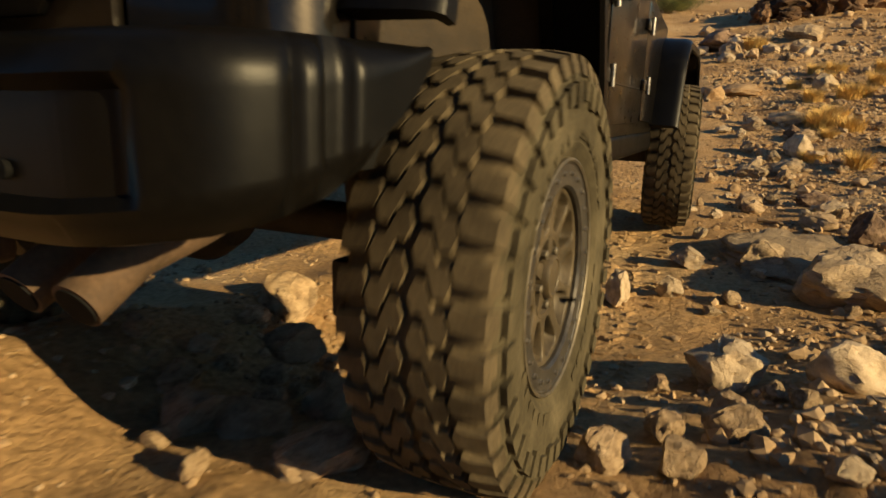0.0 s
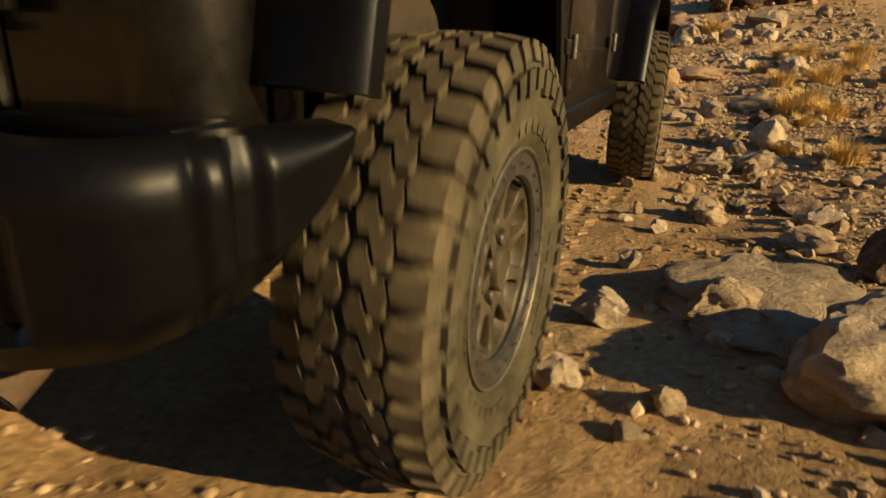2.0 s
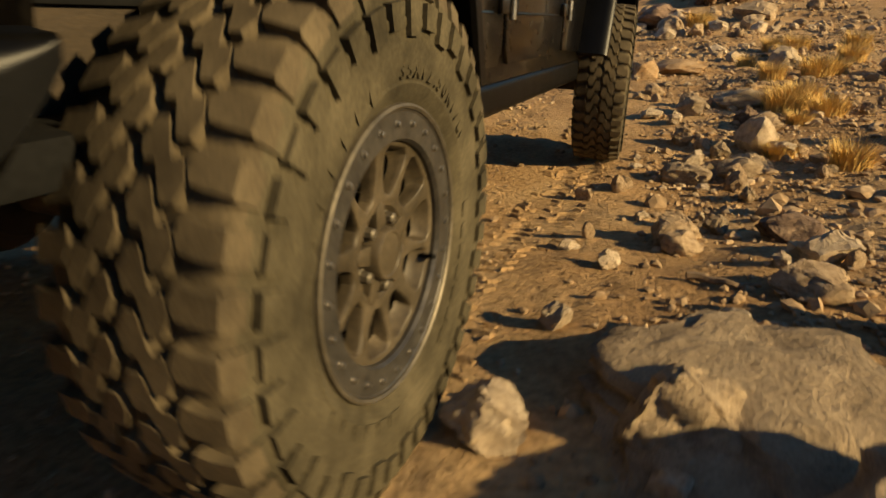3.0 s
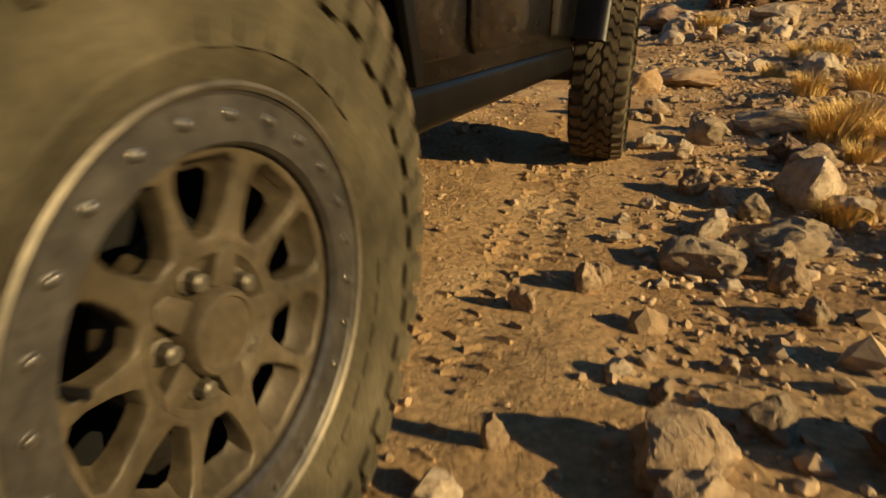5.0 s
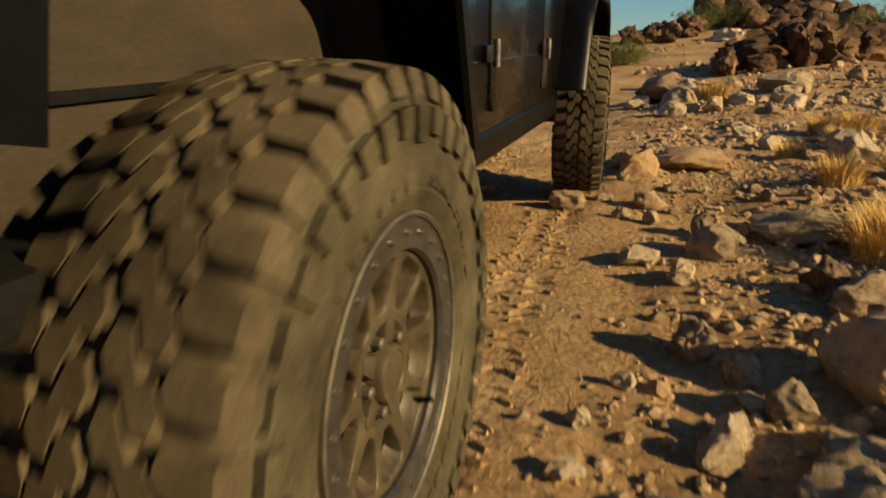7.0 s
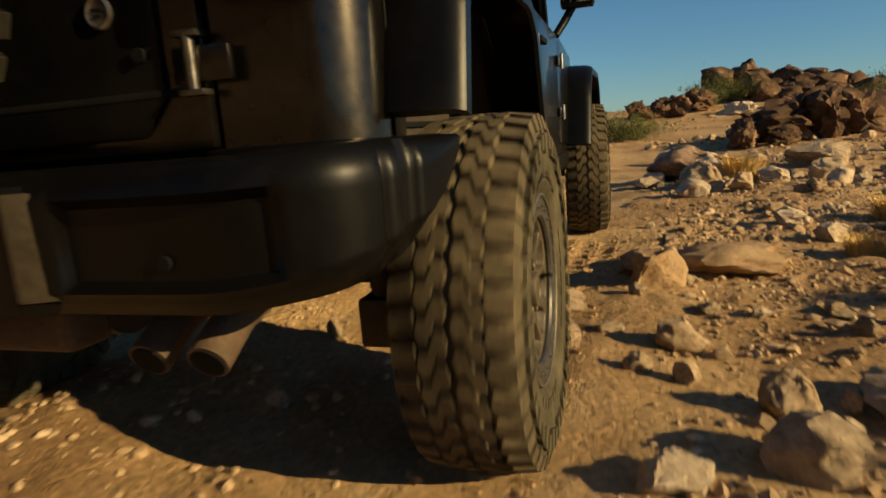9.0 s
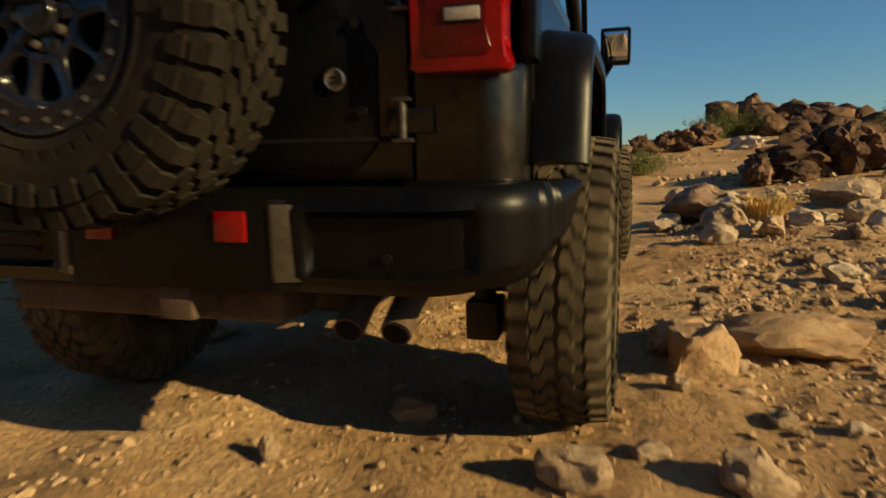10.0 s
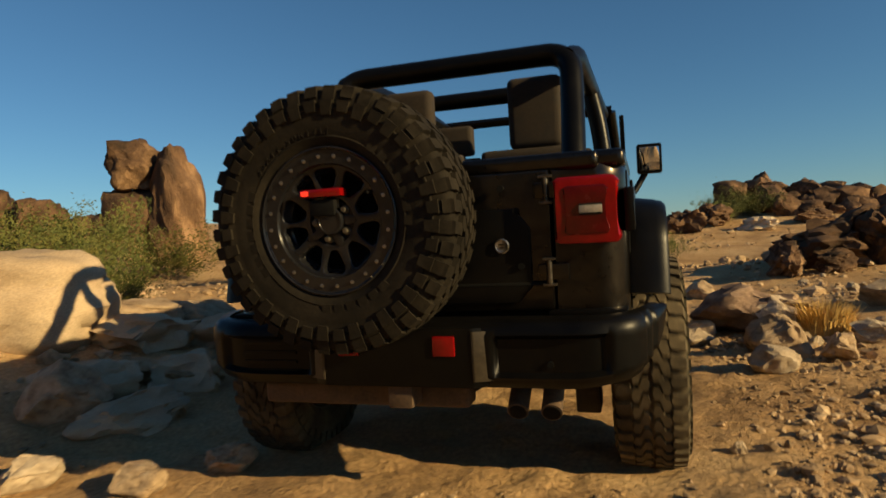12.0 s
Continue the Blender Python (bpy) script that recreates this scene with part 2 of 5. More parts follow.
big_stone("boulder", "large smooth pale sandstone boulder on the bank", -0.66, 11.45, 1.35, 1.1, 0.80, 71, ROCK["sand"], turn=12, lift=-0.22, cuts=8, rough=0.10, boxy=3.6)
big_stone("boulder", "flat grey dusty slab of bedrock beside the track", 2.12, 2.80, 0.80, 0.70, 0.14, 77, ROCK["grey"], turn=30, lift=-0.35, cuts=5, rough=0.2)
big_stone("boulder", "large rough grey boulder beside the track", 2.18, 2.32, 0.52, 0.46, 0.24, 79, ROCK["grey"], turn=25, lift=-0.2, cuts=10, rough=0.13, boxy=3.4)
TALL = "tall weathered brown standing boulder behind green shrubs"
for x, z0, w, h, sd, tilt, turn in ((-4.37, 0.85, 1.26, 1.70, 83, 0, 8), (-4.46, 2.44, 1.04, 1.14, 86, 2, -6), (-3.36, 0.75, 1.12, 2.62, 88, -7, 15)):
    ob = big_stone("standing_boulder", TALL, x, 19.6, w, 1.2, h, sd, ROCK["far"], turn=turn, tilt=tilt, group="standing boulders", cuts=12, rough=0.13, boxy=6.0)
    ob.location.z = z0
for x, w, z0, h, sd in ((-5.2, 1.0, 0.9, 1.15, 85), (-6.3, 1.1, 1.2, 1.25, 92), (-7.3, 1.6, 1.2, 1.45, 95)):
    big_stone("boulder", "low brown boulder below the standing rocks", x, 19.3, w, 1.1, h, sd, ROCK["far"], turn=sd * 7, boxy=3.2, rough=0.14).location.z = z0
for x, y, w, h, s in ((-9.4, 19.5, 2.6, 2.0, 1), (-11.5, 20.5, 3.2, 2.6, 2), (-8.0, 20.5, 2.0, 1.4, 3), (-12.5, 18, 3, 2.2, 4), (-15, 20, 4, 3, 5)):
    big_stone("boulder", "reddish brown boulder on the far ridge", x, y, w, w * 0.8, h, 90 + s, ROCK["far"], turn=s * 37, group="ridge boulders")
# far rock pile: a mound of stacked boulders with a pointed top
PILE = "weathered brown boulder stacked in a rock pile"
_p = random.Random(23)
for i in range(88):
    x = 10.9 + 10.5 * _p.random()
    y = 31.0 + _p.uniform(-3.2, 1.0)
    w = _p.uniform(0.45, 1.35)
    big_stone("boulder", PILE, x, y, w, w * 0.9, w * _p.uniform(0.6, 0.95), 120 + i % 16, ROCK["far"], turn=_p.uniform(0, 360), lift=-0.12 - 0.16 * min(3.0, max(0.0, x - 14.0)), group="rock pile", level=3, cuts=11)
for x, z0, w, h, s in ((12.0, 1.35, 1.25, 0.95, 3), (13.15, 1.55, 1.7, 1.05, 5), (12.72, 2.15, 0.75, 0.92, 6), (13.2, 2.1, 0.9, 0.6, 7), (14.2, 1.6, 1.3, 0.72, 8), (15.2, 1.75, 0.9, 0.55, 9), (16.1, 1.3, 1.2, 0.6, 10)):
    ob = big_stone("boulder", PILE, x, 31.0, w, w * 0.9, h, 140 + s, ROCK["far"], turn=s * 50, group="rock pile", level=3)
    ob.location.z = z0
for x, y, w, h, k, s in ((9.9, 28.0, 1.7, 0.8, "far", 1), (8.45, 26.5, 1.5, 0.95, "far", 2), (7.5, 26.2, 0.9, 0.8, "far", 3), (6.95, 16.5, 0.75, 0.6, "far", 4), (7.95, 17.1, 2.1, 1.05, "far", 5),
                         (7.55, 16.4, 0.6, 0.4, "far", 6), (8.45, 16.9, 1.1, 1.0, "far", 7), (10.5, 26, 1.2, 0.5, "pale", 8), (12.5, 27, 1.3, 0.6, "far", 9), (9.2, 17.4, 1.7, 1.0, "far", 10), (10.3, 18.2, 1.4, 0.9, "far", 12), (5.05, 12.75, 0.95, 0.44, "dark", 11)):
    big_stone("boulder", "brown boulder on the rising slope ahead", x, y, w, w * 0.7, h, 160 + s, ROCK[k], turn=s * 61 if w < 2 else 0, group="slope boulders", level=4, cuts=6, rough=0.30)
for x, y, w, h, s in ((0.10, 11.75, 0.9, 0.42, 1), (0.55, 12.3, 0.8, 0.38, 2), (0.72, 11.2, 0.75, 0.34, 3), (0.30, 10.75, 0.8, 0.34, 4), (0.75, 10.45, 0.7, 0.28, 5), (0.98, 11.9, 0.6, 0.32, 6)):
    big_stone("boulder", "flat pale sandstone slab on the bank", x, y, w, w * 0.75, h, 200 + s, ROCK["sand"], turn=s * 47, lift=-0.38, group="bank slabs", cuts=6, rough=0.16)

rock(1.33, 1.41, 0.26, 0.16, "pale")
rock(1.62, 1.31, 0.24, 0.15, "pale")
rock(1.17, 2.35, 0.16, 0.15, "pale")
rock(1.61, 2.80, 0.18, 0.11, "pale")
rock(0.85, 0.77, 0.15, 0.08, "tan")
rock(1.00, 0.90, 0.09, 0.07, "tan")
rock(1.17, 0.92, 0.15, 0.08, "tan")
rock(1.10, 1.32, 0.07, 0.05, "tan")
rock(-0.19, 1.85, 0.26, 0.16, "tan")
rock(-0.15, 0.76, 0.08, 0.04, "tan")
rock(0.00, 0.63, 0.07, 0.05, "tan")
rock(0.24, 0.70, 0.21, 0.07, "tan")
rock(3.35, 5.64, 0.26, 0.21, "pale")
rock(2.38, 4.06, 0.20, 0.11, "tan")
rock(2.66, 3.12, 0.25, 0.19, "dark")
rock(1.40, 2.40, 0.12, 0.10, "pale")
rock(0.98, 0.71, 0.10, 0.06, "tan")
rock(-0.01, 0.92, 0.23, 0.06, "grey")
rock(2.35, 3.94, 0.14, 0.08, "tan")
rock(2.80, 4.06, 0.29, 0.11, "dark")
rock(1.80, 3.28, 0.09, 0.07, "pale")
rock(2.78, 3.75, 0.19, 0.10, "pale")
rock(1.97, 2.77, 0.29, 0.15, "grey")
rock(2.55, 3.46, 0.21, 0.08, "tan")
rock(2.76, 5.05, 0.23, 0.11, "grey")
rock(2.40, 4.99, 0.10, 0.07, "tan")
rock(3.59, 6.30, 0.16, 0.14, "dark")
rock(2.99, 5.86, 0.14, 0.11, "tan")
rock(2.93, 5.43, 0.12, 0.09, "pale")
rock(3.17, 5.29, 0.28, 0.09, "grey")
rock(2.34, 4.41, 0.07, 0.04, "pale")
rock(2.06, 4.13, 0.05, 0.07, "tan")
rock(2.57, 4.19, 0.12, 0.07, "grey")
rock(2.16, 4.80, 0.08, 0.07, "tan")
rock(2.41, 4.30, 0.07, 0.05, "tan")
rock(3.00, 5.05, 0.14, 0.10, "tan")
rock(2.62, 4.47, 0.05, 0.04, "pale")
rock(3.46, 5.48, 0.19, 0.10, "pale")
rock(2.92, 4.69, 0.10, 0.07, "grey")
rock(1.95, 4.00, 0.08, 0.04, "pale")
rock(2.95, 4.90, 0.11, 0.10, "tan")
rock(2.88, 5.36, 0.11, 0.08, "pale")
rock(3.06, 5.71, 0.10, 0.08, "tan")
rock(3.09, 5.19, 0.23, 0.10, "grey")
rock(2.37, 4.93, 0.10, 0.09, "tan")
rock(2.61, 5.50, 0.07, 0.05, "pale")
rock(3.65, 6.15, 0.28, 0.12, "tan")
rock(3.10, 5.53, 0.12, 0.10, "grey")
rock(3.45, 7.06, 0.17, 0.13, "tan")
rock(3.04, 6.72, 0.18, 0.08, "pale")
rock(3.15, 6.48, 0.09, 0.09, "pale")
rock(3.83, 6.99, 0.42, 0.15, "grey")
rock(2.89, 5.13, 0.13, 0.09, "grey")
rock(3.48, 8.68, 0.37, 0.15, "dust")
rock(3.89, 8.66, 0.60, 0.15, "dust")
rock(3.45, 8.43, 0.30, 0.22, "dust")
rock(3.29, 7.57, 0.18, 0.10, "tan")
rock(4.93, 12.72, 0.82, 0.39, "dark")
rock(4.35, 12.32, 0.34, 0.13, "pale")
rock(5.44, 11.85, 0.36, 0.17, "pale")
rock(3.11, 7.37, 0.09, 0.06, "tan")
rock(3.24, 7.27, 0.08, 0.07, "tan")
rock(4.64, 9.71, 0.27, 0.12, "pale")
rock(1.97, 7.20, 0.08, 0.06, "pale")
rock(3.09, 7.75, 0.11, 0.04, "tan")
rock(4.62, 9.15, 0.17, 0.11, "pale")
rock(6.75, 13.60, 0.78, 0.31, "grey")
rock(8.36, 17.64, 1.18, 0.37, "dark")
rock(3.35, 6.77, 0.21, 0.14, "grey")
rock(2.95, 8.06, 0.21, 0.09, "tan")
rock(4.52, 12.73, 0.27, 0.13, "pale")
rock(2.43, 8.05, 0.15, 0.08, "dust")
rock(2.03, 7.76, 0.08, 0.08, "tan")
rock(2.87, 7.63, 0.21, 0.10, "tan")
rock(0.32, 11.12, 0.53, 0.19, "dust")
rock(0.23, 12.41, 0.70, 0.25, "tan")
rock(0.22, 10.60, 0.47, 0.13, "dust")
rock(-0.13, 12.07, 0.66, 0.25, "tan")
rock(5.58, 12.84, 0.57, 0.16, "pale")
rock(4.49, 12.61, 0.26, 0.15, "pale")
rock(1.60, 9.84, 0.22, 0.11, "tan")
rock(0.80, 9.66, 0.28, 0.15, "pale")
rock(-0.38, 11.75, 0.26, 0.16, "tan")
rock(0.74, 11.25, 0.55, 0.12, "dust")
rock(1.31, 9.58, 0.27, 0.10, "tan")
rock(0.84, 9.16, 0.36, 0.17, "tan")
rock(1.31, 8.99, 0.29, 0.08, "tan")
rock(-0.13, 0.93, 0.20, 0.10, "tan")
rock(0.15, 1.11, 0.22, 0.09, "tan")
rock(-0.03, 1.11, 0.09, 0.07, "tan")
rock(-0.28, 1.10, 0.15, 0.07, "tan")
rock(-0.31, 1.29, 0.09, 0.06, "pale")
rock(-0.08, 1.28, 0.09, 0.06, "tan")
rock(0.45, 0.99, 0.11, 0.06, "tan")
rock(0.31, 1.10, 0.08, 0.05, "tan")
rock(-0.47, 1.25, 0.11, 0.06, "tan")
rock(-0.22, 1.27, 0.09, 0.05, "tan")
rock(-0.00, 1.23, 0.07, 0.04, "tan")
rock(1.03, 0.98, 0.09, 0.06, "tan")
rock(1.23, 1.10, 0.11, 0.07, "tan")
rock(-0.11, 1.52, 0.23, 0.07, "tan")
rock(-0.27, 1.62, 0.14, 0.06, "tan")
rock(0.21, 1.50, 0.16, 0.05, "tan")
rock(0.52, 1.32, 0.09, 0.05, "tan")
rock(0.06, 1.51, 0.13, 0.06, "tan")
rock(0.08, 1.34, 0.11, 0.05, "tan")


# scattered stones that can be told apart, then gravel
def clear_of_track(x, y, margin=0.24):
    u = x - float(np.interp(y, TRACK_Y, TRACK_X))
    return min(abs(u), abs(u + 1.62)) > margin


_s = random.Random(11)
count = 0
while count < 250:
    y = _s.uniform(0.5, 13) if _s.random() < 0.75 else _s.uniform(11, 20)
    u = _s.choice((_s.uniform(0.3, 4.5), _s.uniform(0.3, 3.2), _s.uniform(0.35, 2.2), _s.uniform(-6, -2)))
    x = float(np.interp(y, TRACK_Y, TRACK_X)) + u
    if not clear_of_track(x, y) or math.hypot(x - 0.72, y - 0.1) < 0.7:
        continue
    w = min(0.30, 0.05 + _s.expovariate(16)) * (1.5 if y > 9 else 1)
    if y < 9.5 and -0.2 < u < 1.7:
        w = min(w, 0.085)
    rock(x, y, w, w * _s.uniform(0.45, 0.8), _s.choice(("tan", "pale", "pale", "grey", "tan")), group="scattered stones")
    count += 1


def gravel(name, n, seed, size, spread, mat, keep):
    """Many small stones joined in one mesh, lying on the ground."""
    rng = np.random.default_rng(seed)
    bm = bmesh.new()
    bmesh.ops.create_icosphere(bm, subdivisions=1, radius=0.5)
    bv = np.array([v.co[:] for v in bm.verts])
    bf = np.array([[v.index for v in f.verts] for f in bm.faces])
    bm.free()
    y = spread[0] + (spread[1] - spread[0]) * rng.random(n) ** 1.15
    u = rng.uniform(spread[2], spread[3], n)
    x = np.interp(y, TRACK_Y, TRACK_X) + u
    clump = waves(x, y, 9, 0.8, 3)
    edge = np.minimum(smoothstep(0, 0.25, (u - spread[2]) / (spread[3] - spread[2])), smoothstep(0, 0.3, (spread[3] - u) / (spread[3] - spread[2])))
    edge = np.minimum(edge + 0.15, smoothstep(spread[0], spread[0] + 0.8, y)) if spread[3] > 0 else edge
    clump = clump - 1.2 * (1 - np.clip(edge, 0, 1)) ** 2
    ok = (clump + rng.uniform(-0.6, 0.6, n) > keep) & ~((((u > -0.3) & (u < 0.42)) | (np.abs(u + 1.62) < 0.25)) & (y > 1.6) & (rng.random(n) < 0.84))
    x, y = x[ok], y[ok]
    m = len(x)
    s = size * (0.55 + rng.exponential(0.5, m)).clip(0.4, 2.8)
    shape = bv[None] * (1 + rng.uniform(-0.33, 0.33, (m, len(bv), 1)))
    shape = shape * (s[:, None, None] * np.stack([rng.uniform(0.8, 1.3, m), rng.uniform(0.7, 1.1, m), rng.uniform(0.45, 0.8, m)], 1)[:, None])
    a = rng.uniform(0, 6.283, m)
    c, si = np.cos(a)[:, None], np.sin(a)[:, None]
    px = shape[:, :, 0] * c - shape[:, :, 1] * si + x[:, None]
    py = shape[:, :, 0] * si + shape[:, :, 1] * c + y[:, None]
    pz = shape[:, :, 2] + (ground_height(x, y) + s * 0.12)[:, None]
    me = bpy.data.meshes.new(name)
    me.from_pydata(np.stack([px, py, pz], -1).reshape(-1, 3).tolist(), [], (bf[None] + (np.arange(m) * len(bv))[:, None, None]).reshape(-1, 3).tolist())
    me.materials.append(mat)
    return new(name, me)


tagged(gravel("gravel", 24000, 3, 0.018, (-0.8, 9.5, -2.8, 2.8), PEBBLE, -0.1), "loose tan and grey gravel on dirt", "gravel", kind="stuff")
tagged(gravel("gravel", 22000, 14, 0.026, (0.2, 12.5, 0.05, 4.6), PEBBLE, -0.15), "broken tan gravel on the verge", "gravel", kind="stuff")
tagged(gravel("rubble", 9500, 4, 0.046, (-0.5, 17, 0.15, 6.0), PEBBLE, 0.0), "pale broken rubble beside the track", "rubble", kind="stuff")
tagged(gravel("rubble", 2600, 6, 0.06, (2, 18, -7, -1.9), PEBBLE, 0.0), "loose rubble on the shaded bank", "rubble", kind="stuff")
tagged(gravel("rubble", 3000, 7, 0.085, (11, 30, -4, 14), PEBBLE, 0.0), "scattered stones on the far slope", "rubble", kind="stuff")


def imprints(name, seed):
    """Low ridges of dirt that the tread has pressed up along the right-hand wheel track."""
    rng = random.Random(seed)
    bm = bmesh.new()
    y = 0.9
    while y < 9.5:
        x0 = float(np.interp(y, TRACK_Y, TRACK_X)) + 0.01
        for k, off in enumerate((-0.125, -0.062, 0.0, 0.062, 0.125)):
            if rng.random() < 0.35:
                continue
            a = radians(-20 + (35 if k % 2 else -25) + rng.uniform(-10, 10))
            cx, cy = x0 + off + rng.uniform(-0.012, 0.012), y + rng.uniform(-0.012, 0.012) + (0.03 if k % 2 else 0) - off * 0.35
            z = float(ground_height(cx, cy))
            w, d, h = rng.uniform(0.024, 0.036), rng.uniform(0.014, 0.024), rng.uniform(0.007, 0.014)
            ring = []
            for u, v in ((-w, -d), (w, -d * 0.8), (w, d), (-w, d * 0.8)):
                ring.append(bm.verts.new((cx + u * math.cos(a) - v * math.sin(a), cy + u * math.sin(a) + v * math.cos(a), z - 0.006)))
            tops = [bm.verts.new((cx + u * math.cos(a), cy + u * math.sin(a), z + h)) for u in (-w * 0.7, w * 0.7)]
            bm.faces.new((ring[0], ring[1], tops[1], tops[0])), bm.faces.new((ring[2], ring[3], tops[0], tops[1]))
            bm.faces.new((ring[1], ring[2], tops[1])), bm.faces.new((ring[3], ring[0], tops[0]))
        y += 0.068
    return tagged(new(name, finish(name, bm, DIRT, 60)), "tyre tread prints pressed into the dirt track", "tyre prints", kind="stuff")


imprints("tread_imprint", 4)


# ---- plants ----
def blades(name, n, height, spread, seed, mat, width=0.004, lean=0.5):
    rng = random.Random(seed)
    bm = bmesh.new()
    for _ in range(n):
        a, r = rng.uniform(0, 6.283), spread * math.sqrt(rng.random()) * 0.45
        b = a + rng.uniform(-0.7, 0.7)
        p = Vector((math.cos(a) * r, math.sin(a) * r, -0.02))
        out = Vector((math.cos(b), math.sin(b), 0))
        h = height * rng.uniform(0.5, 1.0)
        k = lean * rng.uniform(0.2, 1.0) * spread
        side = Vector((-out.y, out.x, 0)) * width
        vs = []
        for t, wd in ((0, 1), (0.5, 0.8), (1, 0.1)):
            q = p + out * (k * t * t) + Vector((0, 0, h * (t - 0.18 * t * t)))
            vs.append((bm.verts.new(q - side * wd), bm.verts.new(q + side * wd)))
        for (a0, a1), (b0, b1) in zip(vs, vs[1:]):
            bm.faces.new((a0, a1, b1, b0))
    me = bpy.data.meshes.new(name)
    bm.to_mesh(me)
    bm.free()
    me.materials.append(mat)
    return me


TUFTS = [blades("dry_grass_tuft", 460, 0.27, 0.27, 30 + i, STRAW) for i in range(3)]


def tuft(x, y, size, i=0):
    ob = new("dry_grass_tuft", TUFTS[i % 3])
    ob.matrix_world = Matrix.Translation((x, y, float(ground_height(x, y)) - 0.01)) @ pose(0, 0, 0, 0, 0, 70 * i) @ Matrix.Diagonal((size, size, size, 1))
    return tagged(ob, "dry golden desert grass tuft in sunlight", "grass tuft", "dry grass tufts")


tuft(3.42, 5.45, 0.62, 0), tuft(3.98, 6.62, 1.0, 1), tuft(4.13, 6.75, 1.05, 2), tuft(4.30, 6.95, 0.9, 0), tuft(4.45, 7.85, 0.85, 1), tuft(4.62, 8.8, 0.7, 2), tuft(5.30, 9.7, 0.9, 0)
tuft(5.50, 9.55, 1.0, 1), tuft(4.9, 7.9, 1.1, 2), tuft(5.10, 8.0, 0.9, 0), tuft(5.28, 12.2, 1.3, 1), tuft(5.42, 12.35, 1.2, 2), tuft(5.2, 9.2, 0.8, 0), tuft(3.62, 5.1, 0.8, 1), tuft(4.2, 6.4, 0.9, 2)
tuft(5.6, 8.6, 1.0, 0), tuft(6.1, 9.4, 1.0, 1), tuft(5.15, 12.4, 1.0, 0), tuft(3.9, 6.2, 0.6, 0), tuft(0.9, 12.2, 0.9, 2), tuft(0.2, 12.6, 0.8, 1)


def shrub(name, seed, stems=26, leaves=5200, height=1.1, width=1.5, bare=0.0):
    """Desert bush: thin branching stems and a cloud of very small leaves with gaps."""
    rng = random.Random(seed)
    wood, green = bmesh.new(), bmesh.new()
    tips = []
    for _ in range(stems):
        a = rng.uniform(0, 6.283)
        d = Vector((math.cos(a) * rng.uniform(0.1, 1), math.sin(a) * rng.uniform(0.1, 1), rng.uniform(0.7, 1.4))).normalized()
        p = Vector((rng.uniform(-0.08, 0.08), rng.uniform(-0.08, 0.08), -0.03))
        length = height * rng.uniform(0.6, 1.05)
        r = 0.010
        prev = None
        for k in range(6):
            ring = [wood.verts.new(p + Vector((math.cos(q) * r, math.sin(q) * r, 0))) for q in (0, 2.1, 4.2)]
            if prev:
                for i in range(3):
                    wood.faces.new((prev[i], prev[(i + 1) % 3], ring[(i + 1) % 3], ring[i]))
            prev = ring
            if k > 1:
                tips.append((p.copy(), 0.03 + 0.016 * k))
                tips.append((p + Vector((rng.uniform(-1, 1), rng.uniform(-1, 1), rng.uniform(-0.3, 0.8))) * 0.12, 0.045))
            d = (d + Vector((rng.uniform(-1, 1), rng.uniform(-1, 1), rng.uniform(-0.4, 0.5))) * 0.3).normalized()
            p = p + Vector((d.x * width / height, d.y * width / height, d.z)) * length / 5.5
            r *= 0.75
    for _ in range(int(leaves * (1 - bare))):
        c, s = rng.choice(tips)
        p = c + Vector((rng.gauss(0, s), rng.gauss(0, s), rng.gauss(0, s)))
        a = Vector((rng.uniform(-1, 1), rng.uniform(-1, 1), rng.uniform(-1, 1))).normalized()
        b = a.orthogonal().normalized() * 0.010
        a = a * 0.024
        green.faces.new([green.verts.new(p + v) for v in (-a, b, a, -b)])
    thing = new(name)
    part("branchwork", wood, TWIG, thing, smooth=None)
    me = bpy.data.meshes.new("foliage")
    green.to_mesh(me)
    green.free()
    me.materials.append(LEAF)
    new("foliage", me).parent = thing
    return thing


BUSH = "green desert shrub with fine yellowish leaves"
bush_a, bush_b = shrub("shrub", 3), shrub("shrub", 8, stems=34, leaves=7000, height=1.0, width=1.9)


def plant(proto, x, y, s, turn, first=[True, True]):
    i = 0 if proto is bush_a else 1
    m = Matrix.Translation((x, y, float(ground_height(x, y)) - 0.03)) @ pose(0, 0, 0, 0, 0, turn)
    ob = proto if first[i] else copy_thing(proto, m)
    first[i] = False
    ob.matrix_basis = m @ Matrix.Diagonal((s, s, s, 1))
    return tagged(ob, BUSH, "shrub", "desert shrubs")


plant(bush_a, -1.25, 13.2, 0.75, 0), plant(bush_b, -3.0, 14.8, 1.0, 40), plant(bush_b, -4.3, 15.4, 1.15, 130), plant(bush_a, -5.6, 16.2, 1.2, 200), plant(bush_b, -2.2, 16.6, 1.0, 250)
plant(bush_a, -3.8, 17.3, 1.2, 20), plant(bush_b, -6.8, 17.2, 1.3, 77), plant(bush_a, -0.6, 12.7, 0.5, 300), plant(bush_b, -8.0, 15.6, 1.3, 10), plant(bush_a, -0.3, 15.5, 0.8, 90)
plant(bush_a, 5.6, 19.9, 0.75, 60), plant(bush_b, 6.1, 20.6, 0.7, 160), plant(bush_a, 11.4, 19.6, 1.25, 30), plant(bush_b, 12.2, 20.4, 1.2, 220), plant(bush_b, 11.2, 29.0, 1.15, 100), plant(bush_a, 10.4, 28.6, 1.0, 0), plant(bush_b, 19.5, 30.5, 1.6, 180)
plant(bush_a, 20.6, 29.5, 1.5, 240)


